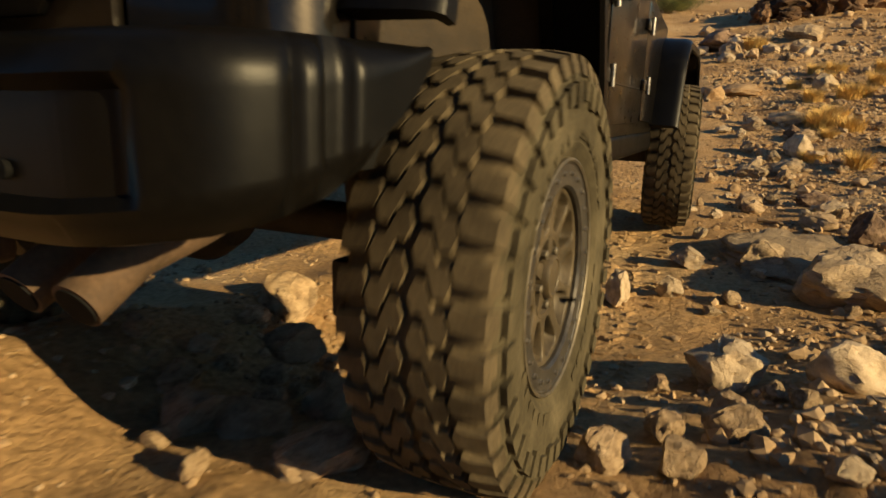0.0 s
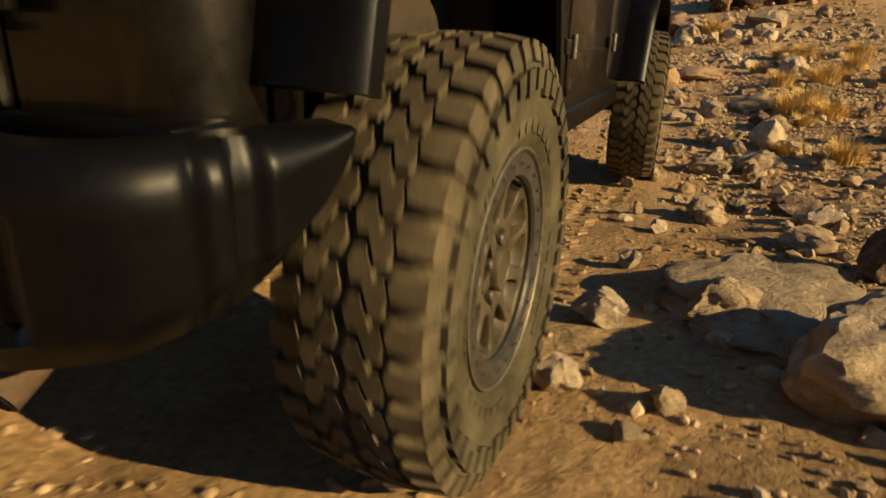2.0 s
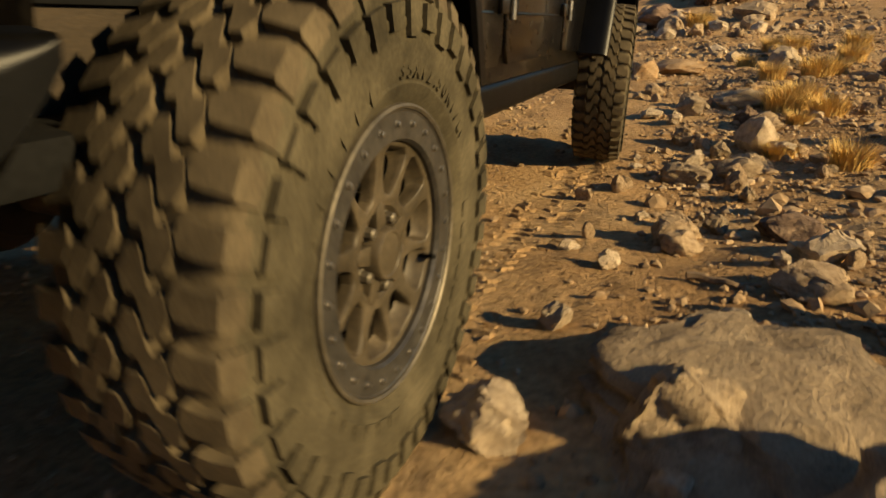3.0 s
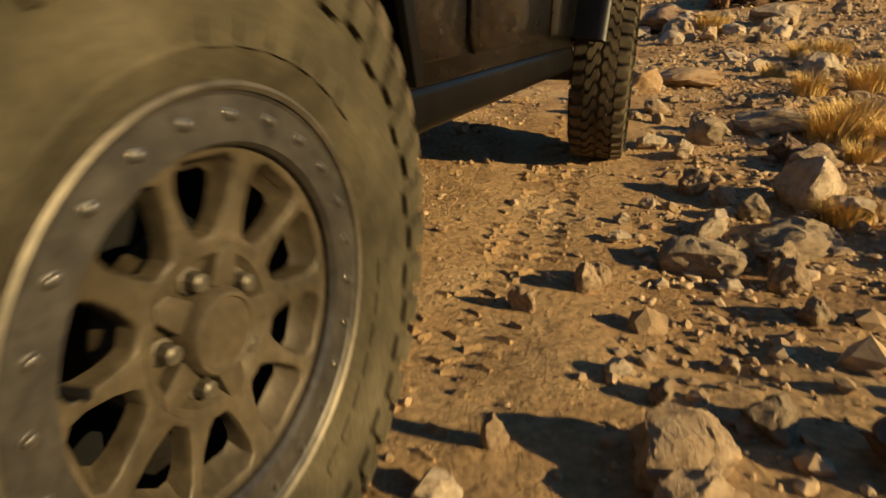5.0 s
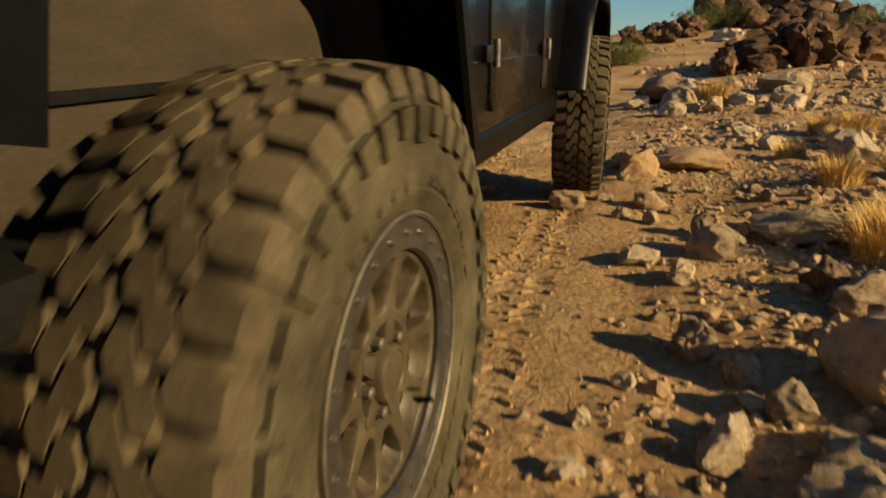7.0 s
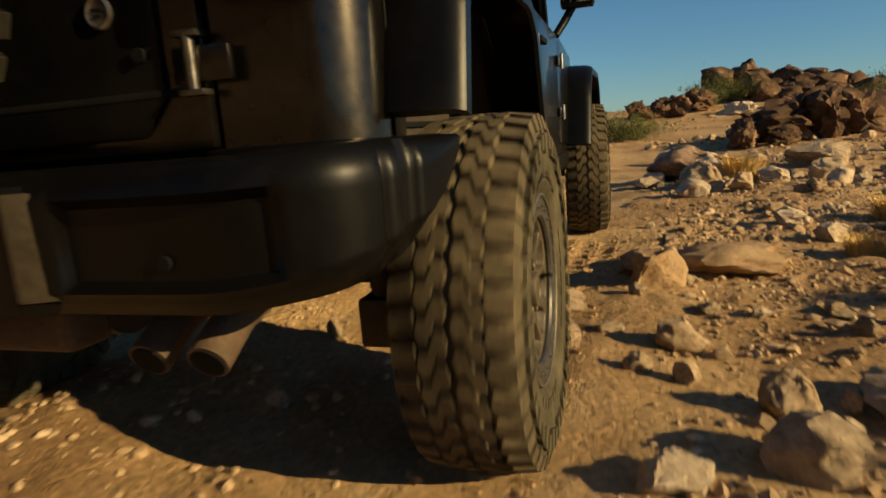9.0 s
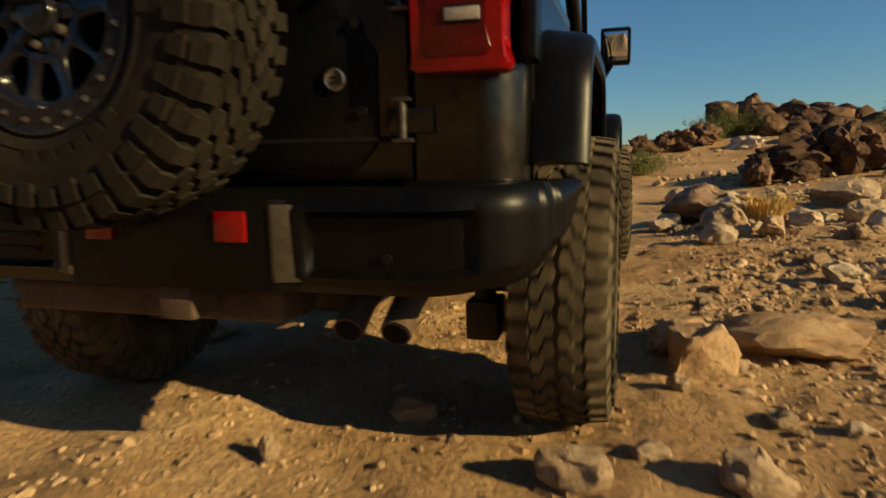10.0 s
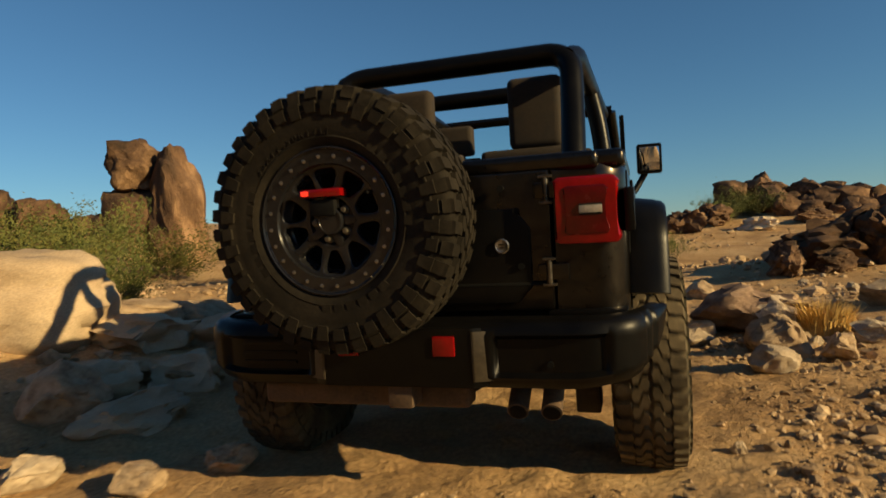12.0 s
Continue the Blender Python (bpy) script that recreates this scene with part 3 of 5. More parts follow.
def stick(x, y, length, turn, lift=0.02):
    bm = bmesh.new()
    rng = random.Random(int(x * 100))
    prev, p = None, Vector((-length / 2, 0, 0))
    for k in range(7):
        r = 0.014 * (1 - 0.08 * k)
        ring = [bm.verts.new(p + Vector((0, math.cos(q) * r, math.sin(q) * r))) for q in (0, 1.05, 2.1, 3.14, 4.19, 5.24)]
        if prev:
            for i in range(6):
                bm.faces.new((prev[i], prev[(i + 1) % 6], ring[(i + 1) % 6], ring[i]))
        else:
            bm.faces.new(ring)
        prev = ring
        p = p + Vector((length / 6, rng.uniform(-0.02, 0.02), rng.uniform(-0.006, 0.01)))
    bm.faces.new(prev)
    ob = new("dead_branch", finish("dead_branch", bm, TWIG, 50))
    ob.matrix_world = Matrix.Translation((x, y, float(ground_height(x, y)) + lift)) @ pose(0, 0, 0, 0, 0, turn)
    return tagged(ob, "short dry brown dead branch on gravel", "branch")


stick(2.35, 3.58, 0.20, -8), stick(2.10, 7.28, 0.14, 35)


# ---- vehicle materials ----
PAINT = material("dark_metallic_paint", [(0.022, 0.0188, 0.0155), (0.031, 0.0265, 0.0215)], scale=30, rough=0.30, metal=0.92, spec=0.14, bump=0.0, coat=0.35, fine=0.3, fine_scale=900)
PLASTIC = material("textured_black_plastic", [(0.0022, 0.0021, 0.0021), (0.004, 0.0037, 0.0033)], scale=9, spec=0.14, rough=0.35, bump=0.12, bump_scale=420, fine=0.2, bump_dist=0.002)
LINER = material("dusty_liner", [(0.016, 0.0108, 0.0056), (0.044, 0.0295, 0.0152)], scale=3.5, rough=0.85, bump=0.35, bump_scale=25, stretch=(1, 1, 2.5))
RUBBER = material("dusty_rubber", [(0.028, 0.0215, 0.013), (0.078, 0.060, 0.0355), (0.130, 0.101, 0.060)], scale=5.5, rough=0.9, bump=0.3, bump_scale=90, fine=0.2, fine_scale=160, bump_dist=0.003, spec=0.2)
RUBBER2 = material("spare_rubber", [(0.009, 0.0075, 0.0055), (0.024, 0.0195, 0.0135)], scale=6, rough=0.85, bump=0.25, bump_scale=90, bump_dist=0.003, spec=0.1)
# black plastic made paler: sunlight on the slanting bezels put into the colour
SUNLIT_PLASTIC = material("sunlit_pale_plastic", [(0.028, 0.022, 0.0145), (0.05, 0.040, 0.027)], scale=14, rough=0.42, bump=0.1, bump_scale=300, spec=0.35, bump_dist=0.002)
LIP = material("worn_rim_edge", [(0.075, 0.063, 0.044), (0.14, 0.118, 0.085)], scale=25, rough=0.5, metal=0.5, bump=0.1, bump_scale=200, bump_dist=0.002)
FLANK = material("pale_dusty_flank", [(0.026, 0.0215, 0.0125), (0.060, 0.050, 0.030), (0.096, 0.080, 0.049)], scale=6.5, rough=0.92, bump=0.3, bump_scale=70, fine=0.22, fine_scale=140, bump_dist=0.003, spec=0.15)
RIM = material("dusty_bronze_alloy", [(0.036, 0.027, 0.0145), (0.070, 0.053, 0.030), (0.105, 0.080, 0.048)], scale=9, rough=0.55, metal=0.25, bump=0.1, bump_scale=200, bump_dist=0.002)
RING = material("grey_beadlock_metal", [(0.055, 0.05, 0.045), (0.105, 0.095, 0.08)], scale=20, rough=0.38, metal=0.6, bump=0.1, bump_scale=200, bump_dist=0.002)
BLACKRIM = material("gloss_black_alloy", [(0.008, 0.008, 0.009), (0.014, 0.014, 0.016)], scale=9, rough=0.2, metal=0.0, spec=0.2, bump=0, coat=0.2)
STEEL = material("bare_steel", [(0.20, 0.185, 0.16), (0.32, 0.295, 0.26)], scale=30, rough=0.32, metal=0.9, bump=0.1, bump_scale=150, bump_dist=0.002)
CHASSIS = material("dusty_chassis_steel", [(0.012, 0.010, 0.008), (0.04, 0.03, 0.02)], scale=7, rough=0.75, metal=0.2, bump=0.3, bump_scale=70)
RUST = material("brown_dusty_crossmember", [(0.045, 0.028, 0.016), (0.10, 0.06, 0.033)], scale=9, rough=0.8, metal=0.1, bump=0.3, bump_scale=70)
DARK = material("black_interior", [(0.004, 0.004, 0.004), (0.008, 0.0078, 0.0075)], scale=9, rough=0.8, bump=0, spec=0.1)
SEAT = material("brown_seat_fabric", [(0.014, 0.0092, 0.0056), (0.026, 0.0172, 0.0105)], scale=14, rough=0.9, bump=0.3, bump_scale=260, bump_dist=0.003)
WINE = material("deep_red_lens", [(0.05, 0.0005, 0.001), (0.075, 0.0008, 0.0015)], scale=30, rough=0.25, spec=0.25, bump=0.1, bump_scale=260, coat=0.25, fine=0.15, bump_dist=0.002)
DIMSTEEL = material("dull_dark_steel", [(0.06, 0.052, 0.042), (0.13, 0.115, 0.095)], scale=30, rough=0.3, metal=0.8, bump=0.1, bump_scale=150, bump_dist=0.002)
RED = material("red_lens", [(0.15, 0.001, 0.002), (0.20, 0.002, 0.0035)], scale=30, rough=0.22, spec=0.25, bump=0.06, bump_scale=300, coat=0.25, fine=0.1, bump_dist=0.002)
CLEAR = material("frosted_lens", [(0.24, 0.21, 0.18), (0.33, 0.30, 0.26)], scale=50, rough=0.2, bump=0.2, bump_scale=200, coat=0.5, bump_dist=0.002)
MIRROR = material("mirror_glass", [(0.8, 0.8, 0.8), (0.85, 0.85, 0.85)], scale=3, rough=0.03, metal=1.0, bump=0, fine=0.0)
MIRROR.node_tree.nodes["Map Range.001"].inputs[3].default_value, MIRROR.node_tree.nodes["Map Range.001"].inputs[4].default_value = 0.02, 0.02
GLASS = bpy.data.materials.new("window_glass")
GLASS.use_nodes = True
_b = GLASS.node_tree.nodes["Principled BSDF"]
_b.inputs["Base Color"].default_value = (0.85, 0.93, 0.93, 1)
_b.inputs["Transmission Weight"].default_value, _b.inputs["Roughness"].default_value, _b.inputs["IOR"].default_value = 1.0, 0.0, 1.05
LED = bpy.data.materials.new("lit_brake_led")
LED.use_nodes = True
_b = LED.node_tree.nodes["Principled BSDF"]
_b.inputs["Base Color"].default_value = (0.6, 0.02, 0.01, 1)
_b.inputs["Emission Color"].default_value, _b.inputs["Emission Strength"].default_value = (1.0, 0.03, 0.015, 1), 0.9


# ---- vehicle mesh helpers (x right, y ahead, z up) ----
def box(x0, x1, y0, y1, z0, z1, bev=0.01, seg=2):
    bm = bmesh.new()
    bmesh.ops.create_cube(bm, size=1)
    for v in bm.verts:
        v.co = Vector(((x0 + x1) / 2 + v.co.x * (x1 - x0), (y0 + y1) / 2 + v.co.y * (y1 - y0), (z0 + z1) / 2 + v.co.z * (z1 - z0)))
    if bev:
        bmesh.ops.bevel(bm, geom=bm.edges[:], offset=bev, segments=seg, affect="EDGES", profile=0.6)
    return bm


def prism(outline, x0, x1, plane="yz", bev=0.006):
    """A plate: an outline in a plane, thick along the third axis."""
    bm = bmesh.new()
    put = {"yz": lambda a, b, c: (c, a, b), "xz": lambda a, b, c: (a, c, b), "xy": lambda a, b, c: (a, b, c)}[plane]
    lo = [bm.verts.new(put(a, b, x0)) for a, b in outline]
    hi = [bm.verts.new(put(a, b, x1)) for a, b in outline]
    n = len(lo)
    bm.faces.new(lo[::-1]), bm.faces.new(hi)
    for i in range(n):
        bm.faces.new((lo[i], lo[(i + 1) % n], hi[(i + 1) % n], hi[i]))
    if bev:
        bmesh.ops.bevel(bm, geom=bm.edges[:], offset=bev, segments=2, affect="EDGES", profile=0.6)
    return bm


def tube(points, r, seg=12, bm=None):
    """A round bar along a line of points."""
    bm = bm or bmesh.new()
    pts = [Vector(p) for p in points]
    prev = None
    for i, p in enumerate(pts):
        t = (pts[min(i + 1, len(pts) - 1)] - pts[max(i - 1, 0)]).normalized()
        a = t.cross(Vector((0.31, 0.17, 0.93))).normalized()
        b = t.cross(a)
        ring = [bm.verts.new(p + (a * math.cos(q) + b * math.sin(q)) * r) for q in [2 * math.pi * k / seg for k in range(seg)]]
        if prev:
            for k in range(seg):
                bm.faces.new((prev[k], prev[(k + 1) % seg], ring[(k + 1) % seg], ring[k]))
        else:
            bm.faces.new(ring[::-1])
        prev = ring
    bm.faces.new(prev)
    return bm


def round_path(points, r=0.12, n=5):
    """Rounds the corners of a line of points."""
    pts = [Vector(p) for p in points]
    out = [pts[0]]
    for a, b, c in zip(pts, pts[1:], pts[2:]):
        u, v = (a - b), (c - b)
        k = min(r, u.length * 0.45, v.length * 0.45)
        p, q = b + u.normalized() * k, b + v.normalized() * k
        for i in range(n + 1):
            t = i / n
            out.append(p * (1 - t) ** 2 + b * 2 * t * (1 - t) + q * t * t)
    return out + [pts[-1]]


def loft(sections, closed_ends=True):
    """Skins equal closed loops of points."""
    bm = bmesh.new()
    rings = [[bm.verts.new(p) for p in s] for s in sections]
    n = len(rings[0])
    for a, b in zip(rings, rings[1:]):
        for i in range(n):
            bm.faces.new((a[i], a[(i + 1) % n], b[(i + 1) % n], b[i]))
    if closed_ends:
        bm.faces.new(rings[0][::-1]), bm.faces.new(rings[-1])
    return bm


def revolve(profile, seg=96, bm=None):
    """Turns (radius, x) round the x axis."""
    bm = bm or bmesh.new()
    rings = []
    for r, x in profile:
        rings.append([bm.verts.new((x, math.cos(2 * math.pi * k / seg) * r, math.sin(2 * math.pi * k / seg) * r)) for k in range(seg)])
    for a, b in zip(rings, rings[1:]):
        for k in range(seg):
            bm.faces.new((a[k], a[(k + 1) % seg], b[(k + 1) % seg], b[k]))
    return bm


# ---- wheels (built round the x axis; +x is the outer face) ----
TYRE_R = 0.437


def tread_radius(v):
    """Outer radius of the tread blocks across the width."""
    return TYRE_R - 0.010 * (abs(v) / 0.13) ** 2.6


def block(bm, outline, base, at, top=0.0025):
    """A raised tread block: (v across, u along) in metres, wrapped round the tyre."""
    def wrap(v, u, r):
        a = at + u / TYRE_R
        return (v, math.cos(a) * r, math.sin(a) * r)
    cv, cu = sum(p[0] for p in outline) / len(outline), sum(p[1] for p in outline) / len(outline)
    lo = [bm.verts.new(wrap(v, u, base(v))) for v, u in outline]
    hi = [bm.verts.new(wrap(cv + (v - cv) * 0.93, cu + (u - cu) * 0.93, tread_radius(v))) for v, u in outline]
    n = len(lo)
    for i in range(n):
        bm.faces.new((lo[i], lo[(i + 1) % n], hi[(i + 1) % n], hi[i]))
    bm.faces.new(hi)


def tyre_mesh(name, mat):
    carc = TYRE_R - 0.019
    half = [(0.212, 0.094), (0.222, 0.104), (0.234, 0.108), (0.242, 0.115), (0.262, 0.127), (0.268, 0.1295), (0.272, 0.1275), (0.30, 0.133), (0.325, 0.1345), (0.345, 0.133), (0.349, 0.135), (0.358, 0.135), (0.362, 0.131),
            (0.385, 0.1285), (0.400, 0.1245), (0.411, 0.1175), (carc, 0.104), (carc + 0.002, 0.05)]
    prof = half + [(carc + 0.003, 0.0)] + [(r, -x) for r, x in half[::-1]]
    bm = revolve(prof, 112)
    pitches = 40
    step = 2 * math.pi / pitches
    p = step * TYRE_R
    l, s, w, d = p * 0.375, p * 0.34, 0.0265, 0.009
    for i in range(pitches):
        a = i * step
        for sign, off, c in ((1, 0.0, 0.0365), (-1, 0.5, -0.0365)):
            z = [(-w, -l - s), (-d, -l - s), (d, -l + s), (w, -l + s), (w + 0.009, s), (w, l + s), (d, l + s), (-d, l - s), (-w, l - s), (-w - 0.009, -s)]
            block(bm, [(c + v, u * sign) for v, u in z], lambda v: carc - 0.002, a + off * step)
        for side in (1, -1):
            off = 0.15 if side > 0 else 0.65
            q = [(side * 0.0665, -l * 0.3), (side * 0.0735, -l * 1.12), (side * 0.094, -l * 0.88), (side * 0.1265, -l * 0.80), (side * 0.1265, l * 0.82), (side * 0.094, l * 0.66), (side * 0.0735, l * 0.50)]
            block(bm, q, lambda v: carc - 0.004, a + off * step)
            # lug running down over the shoulder, long and short in turn
            deep = 0.372 if i % 2 else 0.392
            rows = []
            wide = l * 0.86
            for r, x in ((tread_radius(0.127) - 0.006, 0.1240), (0.411, 0.1285), (0.395, 0.1320), (deep, 0.1345)):
                rows.append([(x * side, r, u) for u in (-wide, wide)])
            vs = [[bm.verts.new((x, math.cos(a + off * step + u / TYRE_R) * r, math.sin(a + off * step + u / TYRE_R) * r)) for x, r, u in row] for row in rows]
            ins = [[bm.verts.new((v.co.x - side * 0.012, v.co.y * 0.985, v.co.z * 0.985)) for v in row] for row in vs]
            for j in range(3):
                bm.faces.new((vs[j][0], vs[j][1], vs[j + 1][1], vs[j + 1][0]))
                bm.faces.new((vs[j][0], vs[j + 1][0], ins[j + 1][0], ins[j][0]))
                bm.faces.new((vs[j][1], vs[j + 1][1], ins[j + 1][1], ins[j][1]))
            bm.faces.new((vs[3][0], vs[3][1], ins[3][1], ins[3][0]))
            # raised rib block on the flank below every lug
            aa = a + (off + 0.05) * step
            r0 = 0.334 if i % 2 else 0.345
            ring = [[bm.verts.new((side * x, math.cos(aa + u / 0.33) * r, math.sin(aa + u / 0.33) * r)) for r, u in ((r0, -0.016), (0.381, -0.018), (0.381, 0.018), (r0, 0.016))] for x in (0.126, 0.1420)]
            bm.faces.new(ring[1])
            for j in range(4):
                bm.faces.new((ring[0][j], ring[0][(j + 1) % 4], ring[1][(j + 1) % 4], ring[1][j]))
    me = finish(name, bm, mat, 32)
    if mat is RUBBER:
        # pale dust clings to the flanks, the tread is rubbed clean
        me.materials.append(FLANK)
        for f in me.polygons:
            if abs(f.center.x) > 0.09 and math.hypot(f.center.y, f.center.z) < 0.402:
                f.material_index = 1
    return me


def glyphs(text, radius, start, size, mat, x, up=1.0, gap=1.0):
    """Raised letters bent round the flank of the tyre."""
    bm = bmesh.new()
    a = start
    for ch in text:
        cu = bpy.data.curves.new("letter", "FONT")
        cu.body, cu.size, cu.extrude, cu.align_x = ch, size, 0.0018, "CENTER"
        ob = bpy.data.objects.new("letter", cu)
        me = bpy.data.meshes.new_from_object(ob)
        sub = bmesh.new()
        sub.from_mesh(me)
        for v in sub.verts:
            ang = a - v.co.x / radius
            r = radius + (v.co.y - size * 0.35)
            v.co = Vector((x + v.co.z, math.cos(ang) * r, math.sin(ang) * r))
        tmp = bpy.data.meshes.new("tmp")
        sub.to_mesh(tmp)
        sub.free()
        bm.from_mesh(tmp)
        bpy.data.meshes.remove(tmp), bpy.data.meshes.remove(me), bpy.data.objects.remove(ob), bpy.data.curves.remove(cu)
        a -= size * (0.72 if ch not in ".L" else 0.5) * gap / radius
    return finish("size_lettering", bm, mat)


def plain_bars(bm, radius, start, n, size, x):
    """Flank writing as plain raised bars."""
    for i in range(n):
        a = start - i * size * 1.25 / radius
        ring = [[bm.verts.new((xx, math.cos(a + u / radius) * (radius + r), math.sin(a + u / radius) * (radius + r))) for r, u in ((-size * 0.6, -size * 0.45), (size * 0.6, -size * 0.45), (size * 0.6, size * 0.45), (-size * 0.6, size * 0.45))] for xx in (x - 0.004, x + 0.002)]
        bm.faces.new(ring[1])
        for j in range(4):
            bm.faces.new((ring[0][j], ring[0][(j + 1) % 4], ring[1][(j + 1) % 4], ring[1][j]))


def wheel_face():
    """Cast wheel face: slim spokes and ten wide windows, each a scooped tunnel with a ledge at its outer end."""
    bm = bmesh.new()
    rows = [(0.078, 0.088, None), (0.090, 0.090, None), (0.0945, 0.090, 5.5), (0.102, 0.0905, 8.8), (0.122, 0.092, 12.4), (0.150, 0.0955, 14.2), (0.166, 0.098, 13.4), (0.1735, 0.099, 9.5), (0.179, 0.100, None), (0.187, 0.101, None)]
    last = len(rows) - 3

    def at(r, deg, x):
        a = radians(deg)
        return bm.verts.new((x, math.cos(a) * r, math.sin(a) * r))
    for k in range(10):
        lo, hi = 90 + 36 * k, 90 + 36 * (k + 1)
        mid = lo + 18 + (1.2 if k % 2 else -1.2)
        grid = []
        for r, x, w in rows:
            w = w or (5.5 if r < 0.12 else 9.5)
            grid.append([at(r, lo, x), at(r, mid - w, x), at(r, mid + w, x), at(r, hi, x)])
        for m in range(len(rows) - 1):
            for q in range(3):
                if q == 1 and 2 <= m < last:
                    continue
                bm.faces.new((grid[m][q], grid[m][q + 1], grid[m + 1][q + 1], grid[m + 1][q]))
        edge = [grid[m][1] for m in range(2, last + 1)] + [grid[m][2] for m in range(last, 1, -1)]
        rings = [edge]
        for x, r_in, r_out, pinch in ((0.082, 0.0965, 0.170, 0.96), (0.068, 0.098, 0.158, 0.91)):
            ring = []
            for v in edge:
                r = math.hypot(v.co.y, v.co.z)
                d = (math.degrees(math.atan2(v.co.z, v.co.y)) - mid + 180) % 360 - 180
                ring.append(at(r_in + (r_out - r_in) * (r - 0.0945) / 0.079, mid + d * pinch, x))
            rings.append(ring)
        n = len(edge)
        for a, b in zip(rings, rings[1:]):
            for q in range(n):
                bm.faces.new((a[q], a[(q + 1) % n], b[(q + 1) % n], b[q]))
    bmesh.ops.remove_doubles(bm, verts=bm.verts[:], dist=0.00005)
    bmesh.ops.recalc_face_normals(bm, faces=bm.faces[:])
    sharp = [e for e in bm.edges if len(e.link_faces) == 2 and e.link_faces[0].normal.angle(e.link_faces[1].normal, 0) > 0.9 and min(v.co.x for v in e.verts) > 0.08]
    bmesh.ops.bevel(bm, geom=sharp, offset=0.0032, segments=2, affect="EDGES", profile=0.5)
    return bm


def bolt_mesh(name, r, h, mat):
    bm = bmesh.new()
    prof = [(r * 1.35, 0), (r * 1.35, h * 0.3), (r, h * 0.35), (r * 0.95, h * 0.9), (r * 0.6, h), (0.0001, h)]
    return finish(name, revolve(prof, 8, bm), mat, 30)


TYRE_ME, SPARE_TYRE_ME = tyre_mesh("tyre", RUBBER), tyre_mesh("tyre", RUBBER2)
LETTERS = glyphs("35X12.50R17LT", 0.288, 2.15, 0.036, FLANK, 0.1305)
MARKS, SPARE_MARKS = [], []
for st, n in ((0.55, 7), (-1.2, 6), (-2.9, 7)):
    for group, mt in ((MARKS, FLANK), (SPARE_MARKS, RUBBER2)):
        _bm = bmesh.new()
        plain_bars(_bm, 0.288, st, n, 0.036, 0.1295)
        group.append(finish("flank_marking", _bm, mt))
BOLT, NUT = bolt_mesh("bolt", 0.0048, 0.008, STEEL), bolt_mesh("lug_nut", 0.0105, 0.026, LIP)


def wheel(parent, at, flip, rim, ring_mat, tyre_me):
    """A wheel with its tyre, beadlock ring, spokes, hub and bolts. flip turns its outer face to -x."""
    barrel = revolve([(0.222, 0.105), (0.205, 0.100), (0.200, 0.06), (0.198, -0.06), (0.222, -0.105), (0.228, -0.110), (0.228, -0.100), (0.212, -0.085), (0.212, 0.085), (0.222, 0.105)], 72)
    root = new("wheel", finish("wheel", barrel, rim, 40))
    root.parent = parent
    root.matrix_basis = pose(*at, 0, 0, 180 if flip else 0)

    def sub(name, me, m=None, label=""):
        ob = new(name, me)
        ob.parent = root
        if m is not None:
            ob.matrix_basis = m
        if label:
            tagged(ob, label)
        return ob
    sub("tyre", tyre_me, label="dusty knobbly mud-terrain tyre")
    ringbm = revolve([(0.181, 0.098), (0.181, 0.108), (0.185, 0.1145), (0.226, 0.1145), (0.229, 0.1165), (0.236, 0.112), (0.232, 0.104), (0.212, 0.098), (0.181, 0.098)], 96)
    sub("beadlock_ring", finish("beadlock_ring", ringbm, ring_mat, 30), label="dark grey metal beadlock ring")
    sub("ring_lip", finish("ring_lip", revolve([(0.2300, 0.112), (0.2305, 0.1190), (0.2345, 0.1225), (0.2385, 0.1205), (0.2395, 0.112), (0.2300, 0.112)], 96), LIP if rim is RIM else BLACKRIM, 30), label="worn bright outer rim lip")
    sub("wheel_face", finish("wheel_face", wheel_face(), rim, 40), label="cast alloy wheel face with ten windows")
    sub("hub", finish("hub", revolve([(0.092, 0.03), (0.094, 0.078), (0.086, 0.090), (0.078, 0.089), (0.070, 0.078), (0.046, 0.074), (0.038, 0.074)], 40), rim, 40), label="dusty hub with sunken lug pockets")
    sub("centre_cap", finish("centre_cap", revolve([(0.0455, 0.070), (0.0445, 0.099), (0.041, 0.105), (0.037, 0.1055), (0.035, 0.103), (0.0005, 0.1045)], 40), rim, 40), label="round dusty centre cap")
    for i in range(5):
        a = math.pi / 2 + (i + 0.5) * 2 * math.pi / 5
        rib = prism([(0.044, -0.017), (0.080, -0.013), (0.088, 0.0), (0.080, 0.013), (0.044, 0.017)], 0.072, 0.092, bev=0.003)
        sub("hub_rib", finish("hub_rib", rib, rim, 40), pose(0, 0, 0, math.degrees(a)))
    for i in range(5):
        a = math.pi / 2 + i * 2 * math.pi / 5
        sub("lug_nut", NUT, Matrix.Translation((0.072, math.cos(a) * 0.0585, math.sin(a) * 0.0585)))
    for i in range(24):
        a = i * 2 * math.pi / 24
        sub("bolt", BOLT, Matrix.Translation((0.1135, math.cos(a) * 0.2085, math.sin(a) * 0.2085)))
    # inner barrel and disc coloured dark: shade inside the wheel is in their colour
    sub("barrel", finish("barrel", revolve([(0.186, 0.099), (0.182, 0.06), (0.178, -0.09), (0.190, -0.10), (0.196, 0.0), (0.192, 0.095), (0.186, 0.099)], 60), CHASSIS, 30))
    sub("brake_disc", finish("brake_disc", revolve([(0.02, -0.06), (0.175, -0.06), (0.175, -0.048), (0.02, -0.048), (0.02, -0.06)], 48), DARK, 30), label="brake disc coloured black for the shade behind the spokes")
